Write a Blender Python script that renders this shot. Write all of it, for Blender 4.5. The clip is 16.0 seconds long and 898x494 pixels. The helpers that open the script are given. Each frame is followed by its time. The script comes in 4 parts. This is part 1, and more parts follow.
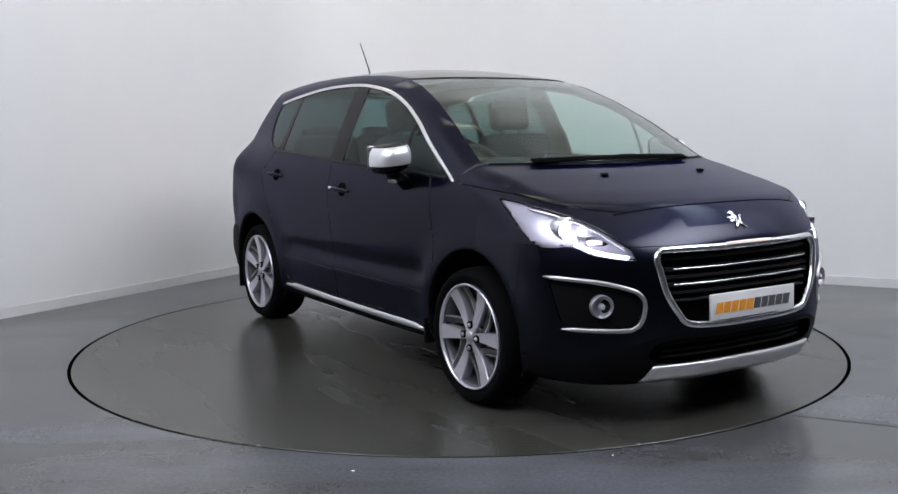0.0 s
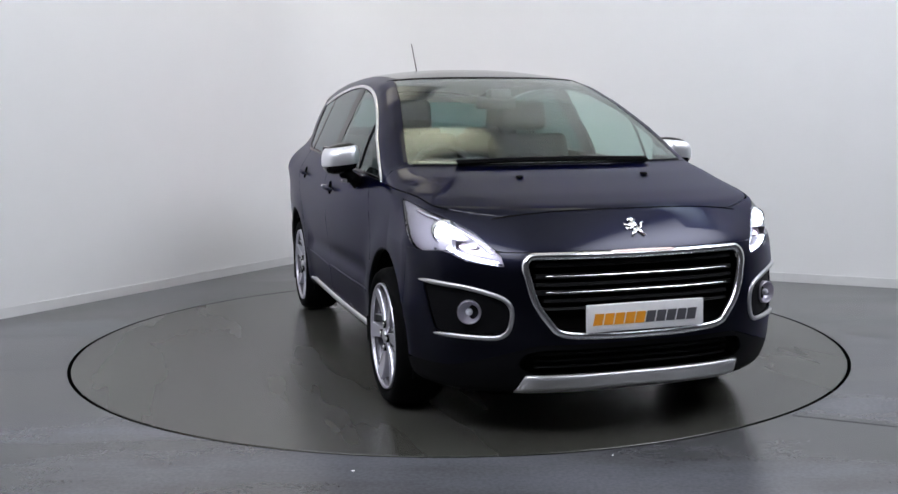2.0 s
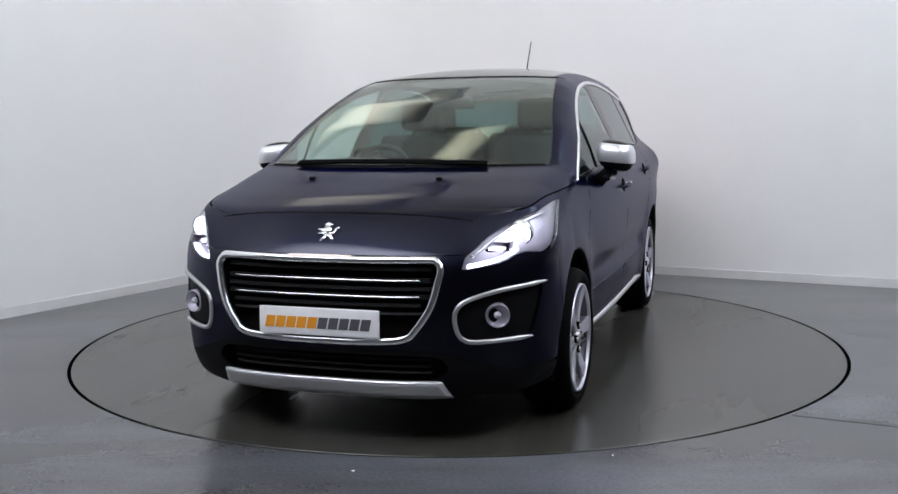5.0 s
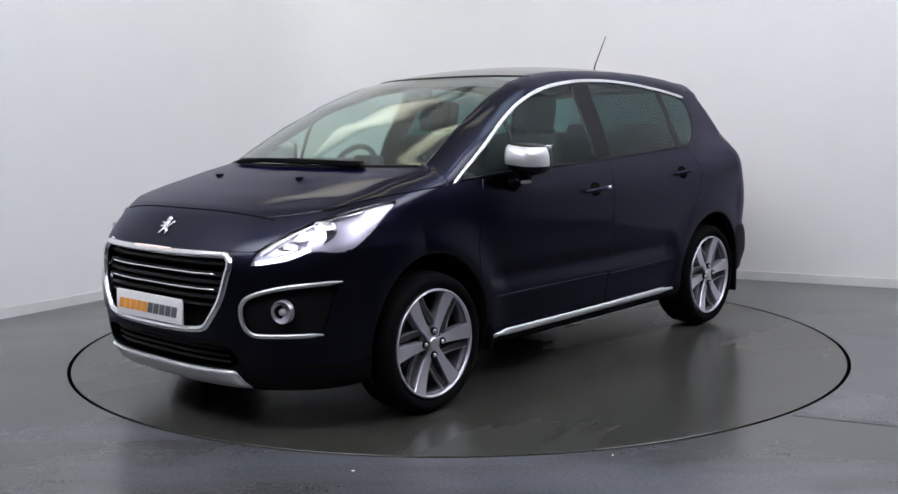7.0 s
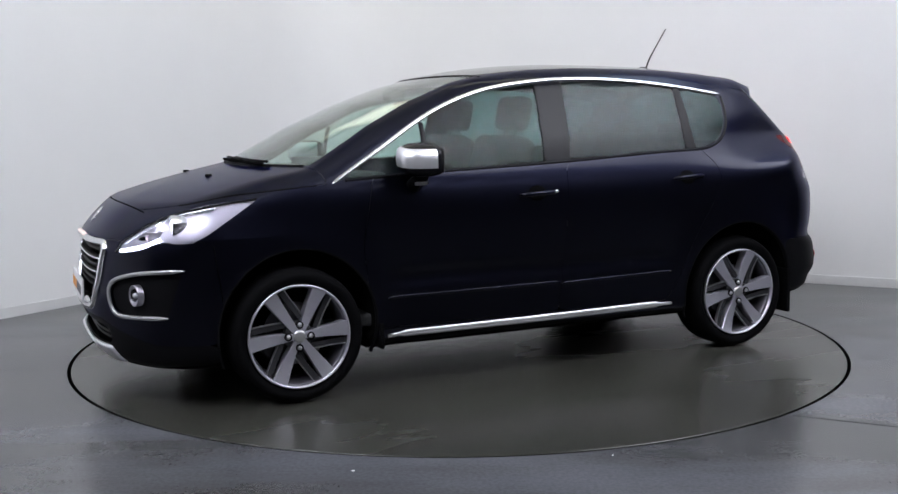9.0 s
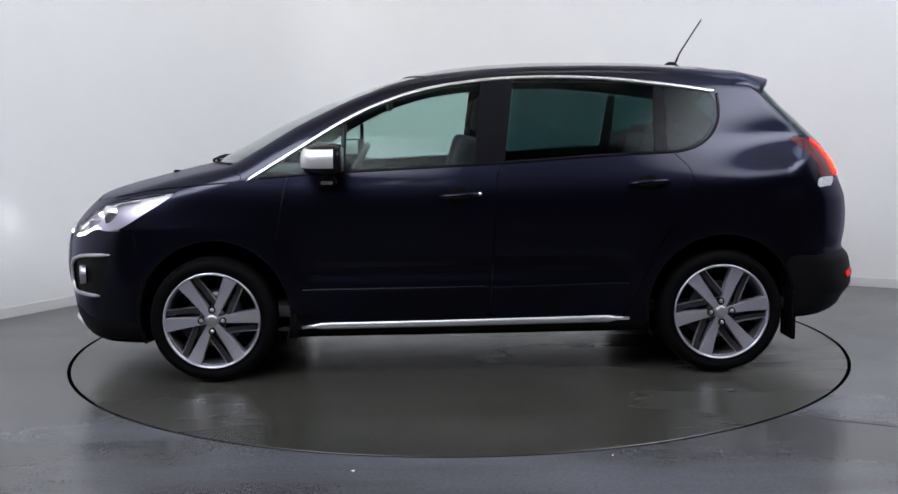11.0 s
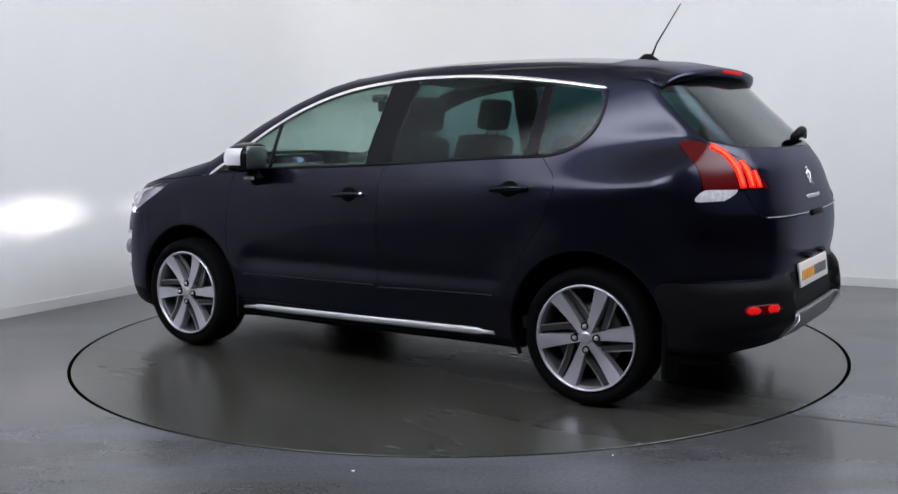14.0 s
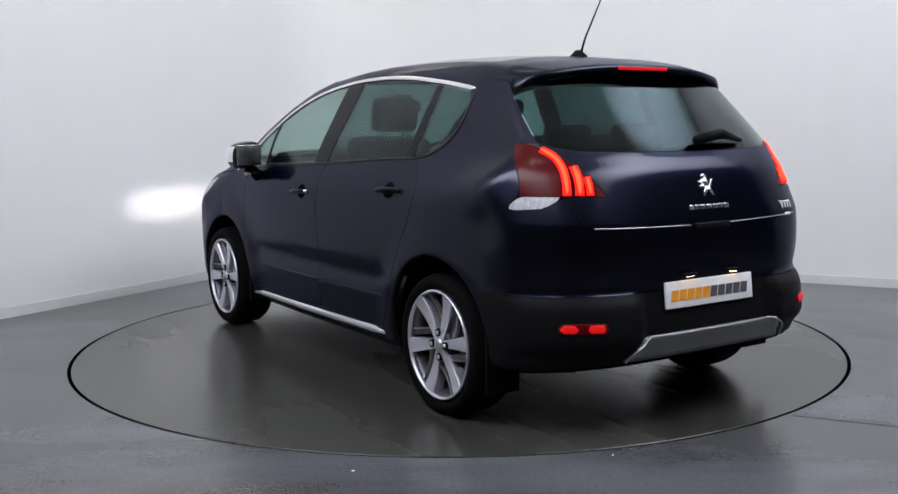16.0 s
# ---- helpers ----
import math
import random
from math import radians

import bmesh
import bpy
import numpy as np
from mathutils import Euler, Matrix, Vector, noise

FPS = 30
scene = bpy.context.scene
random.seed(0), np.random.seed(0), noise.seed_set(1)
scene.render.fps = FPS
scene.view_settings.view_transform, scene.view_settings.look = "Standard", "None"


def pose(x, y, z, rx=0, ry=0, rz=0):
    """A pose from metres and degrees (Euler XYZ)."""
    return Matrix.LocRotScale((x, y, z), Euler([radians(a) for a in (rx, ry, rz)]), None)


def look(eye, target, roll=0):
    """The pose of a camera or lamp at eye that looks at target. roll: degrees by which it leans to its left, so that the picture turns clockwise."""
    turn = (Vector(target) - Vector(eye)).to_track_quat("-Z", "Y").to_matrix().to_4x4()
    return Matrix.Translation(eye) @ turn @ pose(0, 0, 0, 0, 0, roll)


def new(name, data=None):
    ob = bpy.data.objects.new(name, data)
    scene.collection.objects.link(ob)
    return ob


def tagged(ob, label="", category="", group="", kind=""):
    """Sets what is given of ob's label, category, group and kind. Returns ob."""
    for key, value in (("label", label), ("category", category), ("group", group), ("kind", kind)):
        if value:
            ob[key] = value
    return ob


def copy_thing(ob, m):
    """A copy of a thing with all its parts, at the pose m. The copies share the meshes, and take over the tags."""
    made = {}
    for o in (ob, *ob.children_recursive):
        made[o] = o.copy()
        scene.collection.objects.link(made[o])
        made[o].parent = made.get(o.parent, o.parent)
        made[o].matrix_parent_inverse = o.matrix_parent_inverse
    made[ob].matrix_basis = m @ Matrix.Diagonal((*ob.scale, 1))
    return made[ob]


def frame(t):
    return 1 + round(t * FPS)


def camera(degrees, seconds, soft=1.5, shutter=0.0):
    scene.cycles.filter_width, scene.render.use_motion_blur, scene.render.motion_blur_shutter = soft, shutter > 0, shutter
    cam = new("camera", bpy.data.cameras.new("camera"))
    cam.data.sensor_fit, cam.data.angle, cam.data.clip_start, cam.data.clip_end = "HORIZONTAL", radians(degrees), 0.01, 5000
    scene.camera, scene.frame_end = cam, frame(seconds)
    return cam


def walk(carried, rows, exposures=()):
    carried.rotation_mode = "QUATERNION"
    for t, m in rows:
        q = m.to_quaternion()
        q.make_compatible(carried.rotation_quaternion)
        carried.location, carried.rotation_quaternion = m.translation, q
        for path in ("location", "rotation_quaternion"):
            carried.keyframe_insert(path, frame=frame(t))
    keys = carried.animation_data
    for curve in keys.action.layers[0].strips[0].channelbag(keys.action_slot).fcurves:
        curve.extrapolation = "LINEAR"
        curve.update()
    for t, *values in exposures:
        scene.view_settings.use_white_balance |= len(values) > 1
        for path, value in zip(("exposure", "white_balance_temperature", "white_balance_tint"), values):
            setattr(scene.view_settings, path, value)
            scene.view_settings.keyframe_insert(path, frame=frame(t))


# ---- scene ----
TURN = [(0.0, -57.3), (0.5, -58.95), (1.0, -62.1), (1.5, -66.8), (2.0, -72.7), (2.5, -78.5), (3.5, -90.3), (5.0, -107.9),
        (7.0, -131.6), (9.0, -154.9), (12.0, -189.7), (14.5, -218.8), (16.0, -236.5)]
CAR_X, CAR_Y = -0.031, 0.121          # the car stands a little off the turntable's centre

cam = camera(48.41, 16.0)
EYE = Matrix.Translation((0, -6.056, 1.297)) @ pose(0, 0, 0, 0, 0, 0.435) @ pose(0, 0, 0, 90 - 6.92, 0, 0) @ pose(0, 0, 0, 0, 0, -0.711)
walk(cam, [(0.0, EYE), (16.0, EYE)])

# ---- world and light ----
world = bpy.data.worlds.new("world")
scene.world = world
world.use_nodes = True
world.node_tree.nodes["Background"].inputs[0].default_value = (0.6, 0.7, 0.85, 1)
world.node_tree.nodes["Background"].inputs[1].default_value = 0.05

# the room's frame: u runs along the left wall towards the corner, v along the far wall
CORNER = Vector((-1.221, 4.066, 0))
ROOM = Matrix(((-0.510, 0.886, 0, CORNER.x), (-0.860, -0.463, 0, CORNER.y), (0, 0, 1, 0), (0, 0, 0, 1)))
ROOM_U, ROOM_V, ROOM_H = 11.0, 10.6, 7.2


# soft light boxes added high out of view, brightest in the middle: two long ones on the camera's side, tilted to the
# white walls, two warm wall washers near the corner and along the far wall, and a cool one high on the far wall
# u, v, z, long, wide, mean glow, colour, aim u, v, z
PANELS = [(8.6, 3.3, 5.6, 7.0, 3.0, 5.95, (0.885, 0.908, 1.0), 0.0, 3.0, 0.6), (3.3, 8.6, 5.6, 7.0, 3.0, 5.45, (0.88, 0.905, 1.0), 3.0, 0.0, 0.6),
          (1.7, 0.8, 3.7, 1.2, 2.4, 1.1, (1.0, 0.95, 0.80), 1.7, 0.2, 0.0), (1.9, 1.9, 5.9, 2.6, 1.5, 1.5, (1.0, 0.965, 0.72), 0.3, 0.3, 3.2),
          (1.9, 4.0, 5.9, 2.6, 1.5, 1.3, (1.0, 0.97, 0.74), 0.0, 3.0, 3.2), (0.9, 6.3, 5.3, 3.4, 1.5, 2.2, (0.68, 0.82, 1.0), 3.4, 5.8, 0.0)]
PANEL_AT = [look(ROOM @ Vector(p[0:3]), ROOM @ Vector(p[7:10])) for p in PANELS]


# ---- materials ----
def material(name, colour, rough=0.5, metal=0.0, **more):
    m = bpy.data.materials.new(name)
    m.use_nodes = True
    b = m.node_tree.nodes["Principled BSDF"]
    b.inputs["Base Color"].default_value = (*colour, 1)
    b.inputs["Roughness"].default_value, b.inputs["Metallic"].default_value = rough, metal
    for key, value in more.items():
        b.inputs[key.replace("_", " ")].default_value = value
    return m


def grain(m, scale, low, high, rough=None, bump=0.0, detail=6.0, coords="Object", second=None):
    """Noise between two colours on a material, with its gloss and relief."""
    nodes, links = m.node_tree.nodes, m.node_tree.links
    b = nodes["Principled BSDF"]
    place = nodes.new("ShaderNodeTexCoord")
    n = nodes.new("ShaderNodeTexNoise")
    n.inputs["Scale"].default_value, n.inputs["Detail"].default_value = scale, detail
    links.new(place.outputs[coords], n.inputs["Vector"])
    fac = n.outputs["Fac"]
    if second:
        n2 = nodes.new("ShaderNodeTexNoise")
        n2.inputs["Scale"].default_value, n2.inputs["Detail"].default_value = second, 4.0
        links.new(place.outputs[coords], n2.inputs["Vector"])
        mix = nodes.new("ShaderNodeMath")
        mix.operation = "ADD"
        links.new(fac, mix.inputs[0])
        links.new(n2.outputs["Fac"], mix.inputs[1])
        half = nodes.new("ShaderNodeMath")
        half.operation, half.inputs[1].default_value = "MULTIPLY", 0.5
        links.new(mix.outputs[0], half.inputs[0])
        fac = half.outputs[0]
    ramp = nodes.new("ShaderNodeValToRGB")
    ramp.color_ramp.elements[0].position, ramp.color_ramp.elements[1].position = 0.2, 0.8
    ramp.color_ramp.elements[0].color, ramp.color_ramp.elements[1].color = (*low, 1), (*high, 1)
    links.new(fac, ramp.inputs[0])
    links.new(ramp.outputs[0], b.inputs["Base Color"])
    if rough:
        span = nodes.new("ShaderNodeMapRange")
        span.inputs["From Min"].default_value, span.inputs["From Max"].default_value = 0.2, 0.8
        span.inputs["To Min"].default_value, span.inputs["To Max"].default_value = rough
        links.new(fac, span.inputs["Value"])
        links.new(span.outputs[0], b.inputs["Roughness"])
    if bump:
        bp = nodes.new("ShaderNodeBump")
        bp.inputs["Strength"].default_value, bp.inputs["Distance"].default_value = bump, 0.002
        links.new(n.outputs["Fac"], bp.inputs["Height"])
        links.new(bp.outputs[0], b.inputs["Normal"])
    return m


PAINT = material("navy_paint", (0.010, 0.011, 0.026), 0.36, 1.0, Specular_IOR_Level=0.3, Coat_Weight=0.42, Coat_Roughness=0.05, Specular_Tint=(0.34, 0.35, 0.52, 1))
grain(PAINT, 900, (0.0076, 0.0082, 0.0165), (0.0136, 0.0145, 0.0272), detail=1.0)
GLOSS = material("gloss_black", (0.006, 0.006, 0.008), 0.15, Specular_IOR_Level=0.09)
ROOF = material("roof_glass", (0.010, 0.011, 0.014), 0.16, Coat_Weight=0.5, Coat_Roughness=0.1)
BLACK = grain(material("black_plastic", (0.012, 0.012, 0.013), 0.55, Specular_IOR_Level=0.06), 400, (0.004, 0.004, 0.005), (0.007, 0.007, 0.008), (0.42, 0.6), 0.1)
LINER = material("liner_black", (0.006, 0.006, 0.006), 0.9, Specular_IOR_Level=0.0)
CHROME = material("chrome", (0.84, 0.84, 0.86), 0.2, 1.0)
SATIN = grain(material("satin_silver", (0.55, 0.55, 0.56), 0.34, 0.85), 300, (0.50, 0.50, 0.51), (0.60, 0.60, 0.61), (0.28, 0.4))
ALLOY = grain(material("diamond_cut_alloy", (0.62, 0.62, 0.64), 0.4, 0.85), 6, (0.62, 0.61, 0.68), (0.69, 0.68, 0.75), (0.36, 0.43), detail=2)
GREY = material("dark_grey_alloy", (0.035, 0.035, 0.04), 0.4, 0.5)
WHEEL_GREY = material("wheel_grey_paint", (0.045, 0.045, 0.05), 0.4, 0.5)
SKID_GREY = material("skid_grey_satin", (0.20, 0.20, 0.205), 0.42, 0.8)
BARREL = material("rim_barrel_grey", (0.14, 0.135, 0.155), 0.42, 0.7)
SLAT = material("slat_black", (0.004, 0.004, 0.0045), 0.5, Specular_IOR_Level=0.12)
CAP = material("satin_chrome", (0.80, 0.80, 0.83), 0.36, 0.85)
RUBBER = grain(material("tyre_rubber", (0.012, 0.012, 0.013), 0.75, Specular_IOR_Level=0.04), 60, (0.0022, 0.0022, 0.0026), (0.0045, 0.0045, 0.005), (0.65, 0.85), 0.15)
BRAKE = material("brake_disc_steel", (0.20, 0.20, 0.21), 0.4, 0.9)
GLASS = material("window_glass", (0.60, 0.75, 0.71), 0.0, Transmission_Weight=1.0, IOR=1.17)
TINT = material("tinted_glass", (0.12, 0.22, 0.22), 0.0, Transmission_Weight=1.0, IOR=1.24)
SCREEN = material("windscreen_glass", (0.62, 0.75, 0.70), 0.0, Transmission_Weight=1.0, IOR=1.36)
CLEAR = material("clear_lens", (0.95, 0.96, 1.0), 0.02, Transmission_Weight=1.0, IOR=1.2)
REFLECTOR = material("lamp_reflector", (0.40, 0.38, 0.43), 0.36, 0.8)
RED = material("red_lens", (0.075, 0.0015, 0.003), 0.18, Specular_IOR_Level=0.16)
WHITE_LENS = grain(material("white_lens", (0.70, 0.70, 0.72), 0.15), 60, (0.30, 0.30, 0.32), (0.62, 0.62, 0.65), detail=2)
FABRIC = grain(material("dark_seat_cloth", (0.03, 0.03, 0.033), 0.9), 250, (0.010, 0.010, 0.012), (0.020, 0.020, 0.022), bump=0.3)
CABIN = grain(material("cabin_plastic", (0.035, 0.036, 0.038), 0.6), 300, (0.03, 0.03, 0.032), (0.042, 0.042, 0.045), bump=0.1)
LINING = material("pale_headliner", (0.45, 0.44, 0.42), 0.9)
PLATE = grain(material("white_plate", (0.72, 0.72, 0.72), 0.35), 30, (0.68, 0.68, 0.69), (0.76, 0.76, 0.76))
ORANGE = material("orange_print", (0.75, 0.30, 0.02), 0.45)
PRINT = material("grey_print", (0.075, 0.075, 0.085), 0.45)


def glow(name, colour, strength):
    m = bpy.data.materials.new(name)
    m.use_nodes = True
    b = m.node_tree.nodes["Principled BSDF"]
    b.inputs["Base Color"].default_value = (*colour, 1)
    b.inputs["Emission Color"].default_value = (*colour, 1)
    b.inputs["Emission Strength"].default_value = strength
    b.inputs["Specular IOR Level"].default_value = 0.1
    return m


XENON = glow("headlamp_glow", (0.80, 0.86, 1.0), 8.0)
BEAM = glow("beam_glow", (1.0, 0.88, 0.97), 12000.0)
BULB = glow("bulb_glow", (0.86, 0.88, 1.0), 300.0)
DAYLED = glow("day_lamp_glow", (0.6, 0.5, 0.48), 0.8)
TAIL_GLOW = glow("tail_lamp_glow", (1.0, 0.0100, 0.0028), 17.0)
BRAKE_GLOW = glow("brake_lamp_glow", (0.5, 0.006, 0.006), 0.7)
CLAW_EDGE = glow("claw_edge_glow", (1.0, 0.010, 0.008), 1.1)
PLATE_GLOW = glow("plate_lamp_glow", (1.0, 0.70, 0.45), 10.0)


def added_panel_glow(tone, mean):
    """The glow of an added panel, which fades from its middle to its edges."""
    m = glow("added_panel_glow", tone, 0.0)
    nodes, links = m.node_tree.nodes, m.node_tree.links
    b = nodes["Principled BSDF"]
    b.inputs["Base Color"].default_value = (0.5, 0.5, 0.5, 1)
    place, split = nodes.new("ShaderNodeTexCoord"), nodes.new("ShaderNodeSeparateXYZ")
    links.new(place.outputs["Generated"], split.inputs[0])
    last = None
    for axis in ("X", "Y"):
        rest = nodes.new("ShaderNodeMath")
        rest.operation, rest.inputs[0].default_value = "SUBTRACT", 1.0
        links.new(split.outputs[axis], rest.inputs[1])
        both = nodes.new("ShaderNodeMath")
        both.operation = "MULTIPLY"
        links.new(split.outputs[axis], both.inputs[0])
        links.new(rest.outputs[0], both.inputs[1])
        if last is None:
            last = both
        else:
            join = nodes.new("ShaderNodeMath")
            join.operation = "MULTIPLY"
            links.new(last.outputs[0], join.inputs[0])
            links.new(both.outputs[0], join.inputs[1])
            last = join
    power = nodes.new("ShaderNodeMath")
    power.operation, power.inputs[1].default_value = "MULTIPLY", 36.0 * mean
    links.new(last.outputs[0], power.inputs[0])
    links.new(power.outputs[0], b.inputs["Emission Strength"])
    return m


WALL = grain(material("white_wall", (0.74, 0.74, 0.74), 0.6), 3.0, (0.72, 0.72, 0.72), (0.76, 0.76, 0.76), (0.5, 0.65), 0.05, second=0.4)
DARK_WALL = grain(material("dark_surround", (0.08, 0.08, 0.085), 0.9), 3.0, (0.045, 0.045, 0.048), (0.065, 0.065, 0.07))
SKIRT = grain(material("skirting_white", (0.66, 0.66, 0.66), 0.4), 8.0, (0.60, 0.60, 0.60), (0.67, 0.67, 0.67))
CEILING = grain(material("ceiling_white", (0.6, 0.6, 0.57), 0.9), 5.0, (0.60, 0.60, 0.56), (0.66, 0.66, 0.62))


def worn_floor(name, dark, pale, stain, gloss, rough, streak_turn, level):
    """Painted concrete: cloudy tone, long streaks of a second colour, small stains, uneven gloss."""
    m = material(name, pale, 0.25, Specular_IOR_Level=level)
    nodes, links = m.node_tree.nodes, m.node_tree.links
    b = nodes["Principled BSDF"]
    place = nodes.new("ShaderNodeTexCoord")

    def cloud(scale, detail, stretch=(1, 1, 1), turn=0.0, rough_=0.55):
        mp = nodes.new("ShaderNodeMapping")
        mp.inputs["Scale"].default_value = stretch
        mp.inputs["Rotation"].default_value = (0, 0, math.radians(turn))
        links.new(place.outputs["Object"], mp.inputs[0])
        n = nodes.new("ShaderNodeTexNoise")
        n.inputs["Scale"].default_value, n.inputs["Detail"].default_value, n.inputs["Roughness"].default_value = scale, detail, rough_
        links.new(mp.outputs[0], n.inputs["Vector"])
        return n.outputs["Fac"]

    def ramp(fac, *stops):
        r = nodes.new("ShaderNodeValToRGB")
        r.color_ramp.interpolation = "EASE"
        r.color_ramp.elements[0].position, r.color_ramp.elements[0].color = stops[0][0], (*stops[0][1], 1)
        r.color_ramp.elements[1].position, r.color_ramp.elements[1].color = stops[1][0], (*stops[1][1], 1)
        links.new(fac, r.inputs[0])
        return r.outputs[0]

    def mix(kind, fac, a, c):
        x = nodes.new("ShaderNodeMix")
        x.data_type, x.blend_type = "RGBA", kind
        x.inputs[0].default_value = fac if isinstance(fac, float) else 1.0
        if not isinstance(fac, float):
            links.new(fac, x.inputs[0])
        links.new(a, x.inputs[6])
        links.new(c, x.inputs[7])
        return x.outputs[2]

    base = ramp(cloud(0.9, 5), (0.32, dark), (0.68, pale))
    # streaks blend the base colour towards the tone passed as gloss
    streaks = cloud(0.8, 4, (0.5, 2.2, 1), streak_turn, 0.5)
    base = mix("MIX", 0.45, base, ramp(streaks, (0.38, dark), (0.66, gloss)))
    spots = ramp(cloud(5.5, 6, (1, 1.6, 1), 20), (0.58, (1, 1, 1)), (0.84, stain))
    base = mix("MULTIPLY", 0.4, base, spots)
    fine = ramp(cloud(60, 3), (0.25, (0.86, 0.86, 0.86)), (0.75, (1.1, 1.1, 1.1)))
    base = mix("MULTIPLY", 1.0, base, fine)
    links.new(base, b.inputs["Base Color"])
    span = nodes.new("ShaderNodeMapRange")
    span.interpolation_type = "SMOOTHSTEP"
    span.inputs["From Min"].default_value, span.inputs["From Max"].default_value = 0.30, 0.72
    span.inputs["To Min"].default_value, span.inputs["To Max"].default_value = rough
    links.new(streaks, span.inputs["Value"])
    links.new(span.outputs[0], b.inputs["Roughness"])
    return m


# near-black that paints the shade inside the turntable's edge gap
GAP_SHADE = material("gap_shade_black", (0.0015, 0.0015, 0.0015), 1.0, Specular_IOR_Level=0.0)
JOINT = material("joint_filler", (0.045, 0.045, 0.045), 0.6)
FLOOR_GREY = worn_floor("painted_concrete", (0.048, 0.048, 0.048), (0.104, 0.105, 0.110), (0.62, 0.62, 0.62), (0.118, 0.126, 0.152), (0.20, 0.27), 8, 0.44)
DISC_GREY = worn_floor("turntable_paint", (0.028, 0.028, 0.023), (0.052, 0.052, 0.044), (0.62, 0.62, 0.58), (0.058, 0.058, 0.052), (0.24, 0.29), 40, 0.62)


# ---- mesh helpers ----
def mesh_of(name, verts, faces, smooth=True):
    me = bpy.data.meshes.new(name)
    me.from_pydata([tuple(v) for v in verts], [], [tuple(f) for f in faces])
    me.validate()
    if smooth:
        me.shade_smooth()
    return me


def part(name, data, mat, parent=None, label="", m=None):
    """One mesh object under a thing or a part; data is a mesh or a bmesh."""
    if isinstance(data, bmesh.types.BMesh):
        me = bpy.data.meshes.new(name)
        data.normal_update()
        data.to_mesh(me)
        data.free()
        data = me
    if mat and not data.materials:
        data.materials.append(mat)
    ob = new(name, data)
    ob.parent = parent
    if m is not None:
        ob.matrix_basis = m
    if label:
        ob["label"] = label
    return ob


def box(sx, sy, sz, bevel=0.0, at=(0, 0, 0), segments=2, smooth=True):
    bm = bmesh.new()
    bmesh.ops.create_cube(bm, size=1.0)
    bmesh.ops.scale(bm, vec=(sx, sy, sz), verts=bm.verts)
    if bevel:
        bmesh.ops.bevel(bm, geom=list(bm.edges), offset=bevel, segments=segments, affect="EDGES", profile=0.6)
    bmesh.ops.translate(bm, vec=at, verts=bm.verts)
    for f in bm.faces:
        f.smooth = smooth and bevel > 0
    return bm


def lathe(profile, axis="Y", steps=64, closed=False):
    """Turn (radius, along) pairs about an axis."""
    verts, faces, n = [], [], len(profile)
    for i in range(steps):
        a = 2 * math.pi * i / steps
        for r, h in profile:
            verts.append((r * math.cos(a), h, r * math.sin(a)) if axis == "Y" else (r * math.cos(a), r * math.sin(a), h) if axis == "Z" else (h, r * math.cos(a), r * math.sin(a)))
    for i in range(steps):
        j = (i + 1) % steps
        for k in range(n if closed else n - 1):
            l = (k + 1) % n
            faces.append((i * n + k, i * n + l, j * n + l, j * n + k))
    me = mesh_of("turned", verts, faces)
    bm = bmesh.new()
    bm.from_mesh(me)
    bmesh.ops.recalc_face_normals(bm, faces=bm.faces)
    return bm


def tube(points, radius, sides=8):
    """A round bar along points."""
    pts = [Vector(p) for p in points]
    verts, faces = [], []
    for i, p in enumerate(pts):
        d = (pts[min(i + 1, len(pts) - 1)] - pts[max(i - 1, 0)]).normalized()
        s = d.orthogonal().normalized() if i == 0 else (s - d * s.dot(d)).normalized()
        t = d.cross(s)
        r = radius[i] if isinstance(radius, (list, tuple)) else radius
        verts += [p + (s * math.cos(2 * math.pi * k / sides) + t * math.sin(2 * math.pi * k / sides)) * r for k in range(sides)]
    for i in range(len(pts) - 1):
        for k in range(sides):
            l = (k + 1) % sides
            faces.append((i * sides + k, i * sides + l, (i + 1) * sides + l, (i + 1) * sides + k))
    faces += [tuple(range(sides))[::-1], tuple(range((len(pts) - 1) * sides, len(pts) * sides))]
    return mesh_of("bar", verts, faces)


def mirrored(me):
    """The same mesh on the car's other side."""
    bm = bmesh.new()
    bm.from_mesh(me)
    bmesh.ops.scale(bm, vec=(1, -1, 1), verts=bm.verts)
    bmesh.ops.reverse_faces(bm, faces=bm.faces)
    other = bpy.data.meshes.new(me.name)
    bm.to_mesh(other)
    bm.free()
    for mat in me.materials:
        other.materials.append(mat)
    if me.has_custom_normals:
        true = skin_normals([q.co for q in other.vertices])
        other.normals_split_custom_set_from_vertices([t if t.dot(q.normal) > 0 else -t for t, q in zip(true, other.vertices)])
    return other


def as_mesh(bm, name="piece"):
    me = bpy.data.meshes.new(name)
    bm.normal_update()
    bm.to_mesh(me)
    bm.free()
    return me


def pair(name, data, mat, parent, label=""):
    """A part on the left and its mirror on the right."""
    if isinstance(data, bmesh.types.BMesh):
        data = as_mesh(data, name)
    other = mirrored(data)
    return part(name, data, mat, parent, label), part(name, other, mat, parent, label)


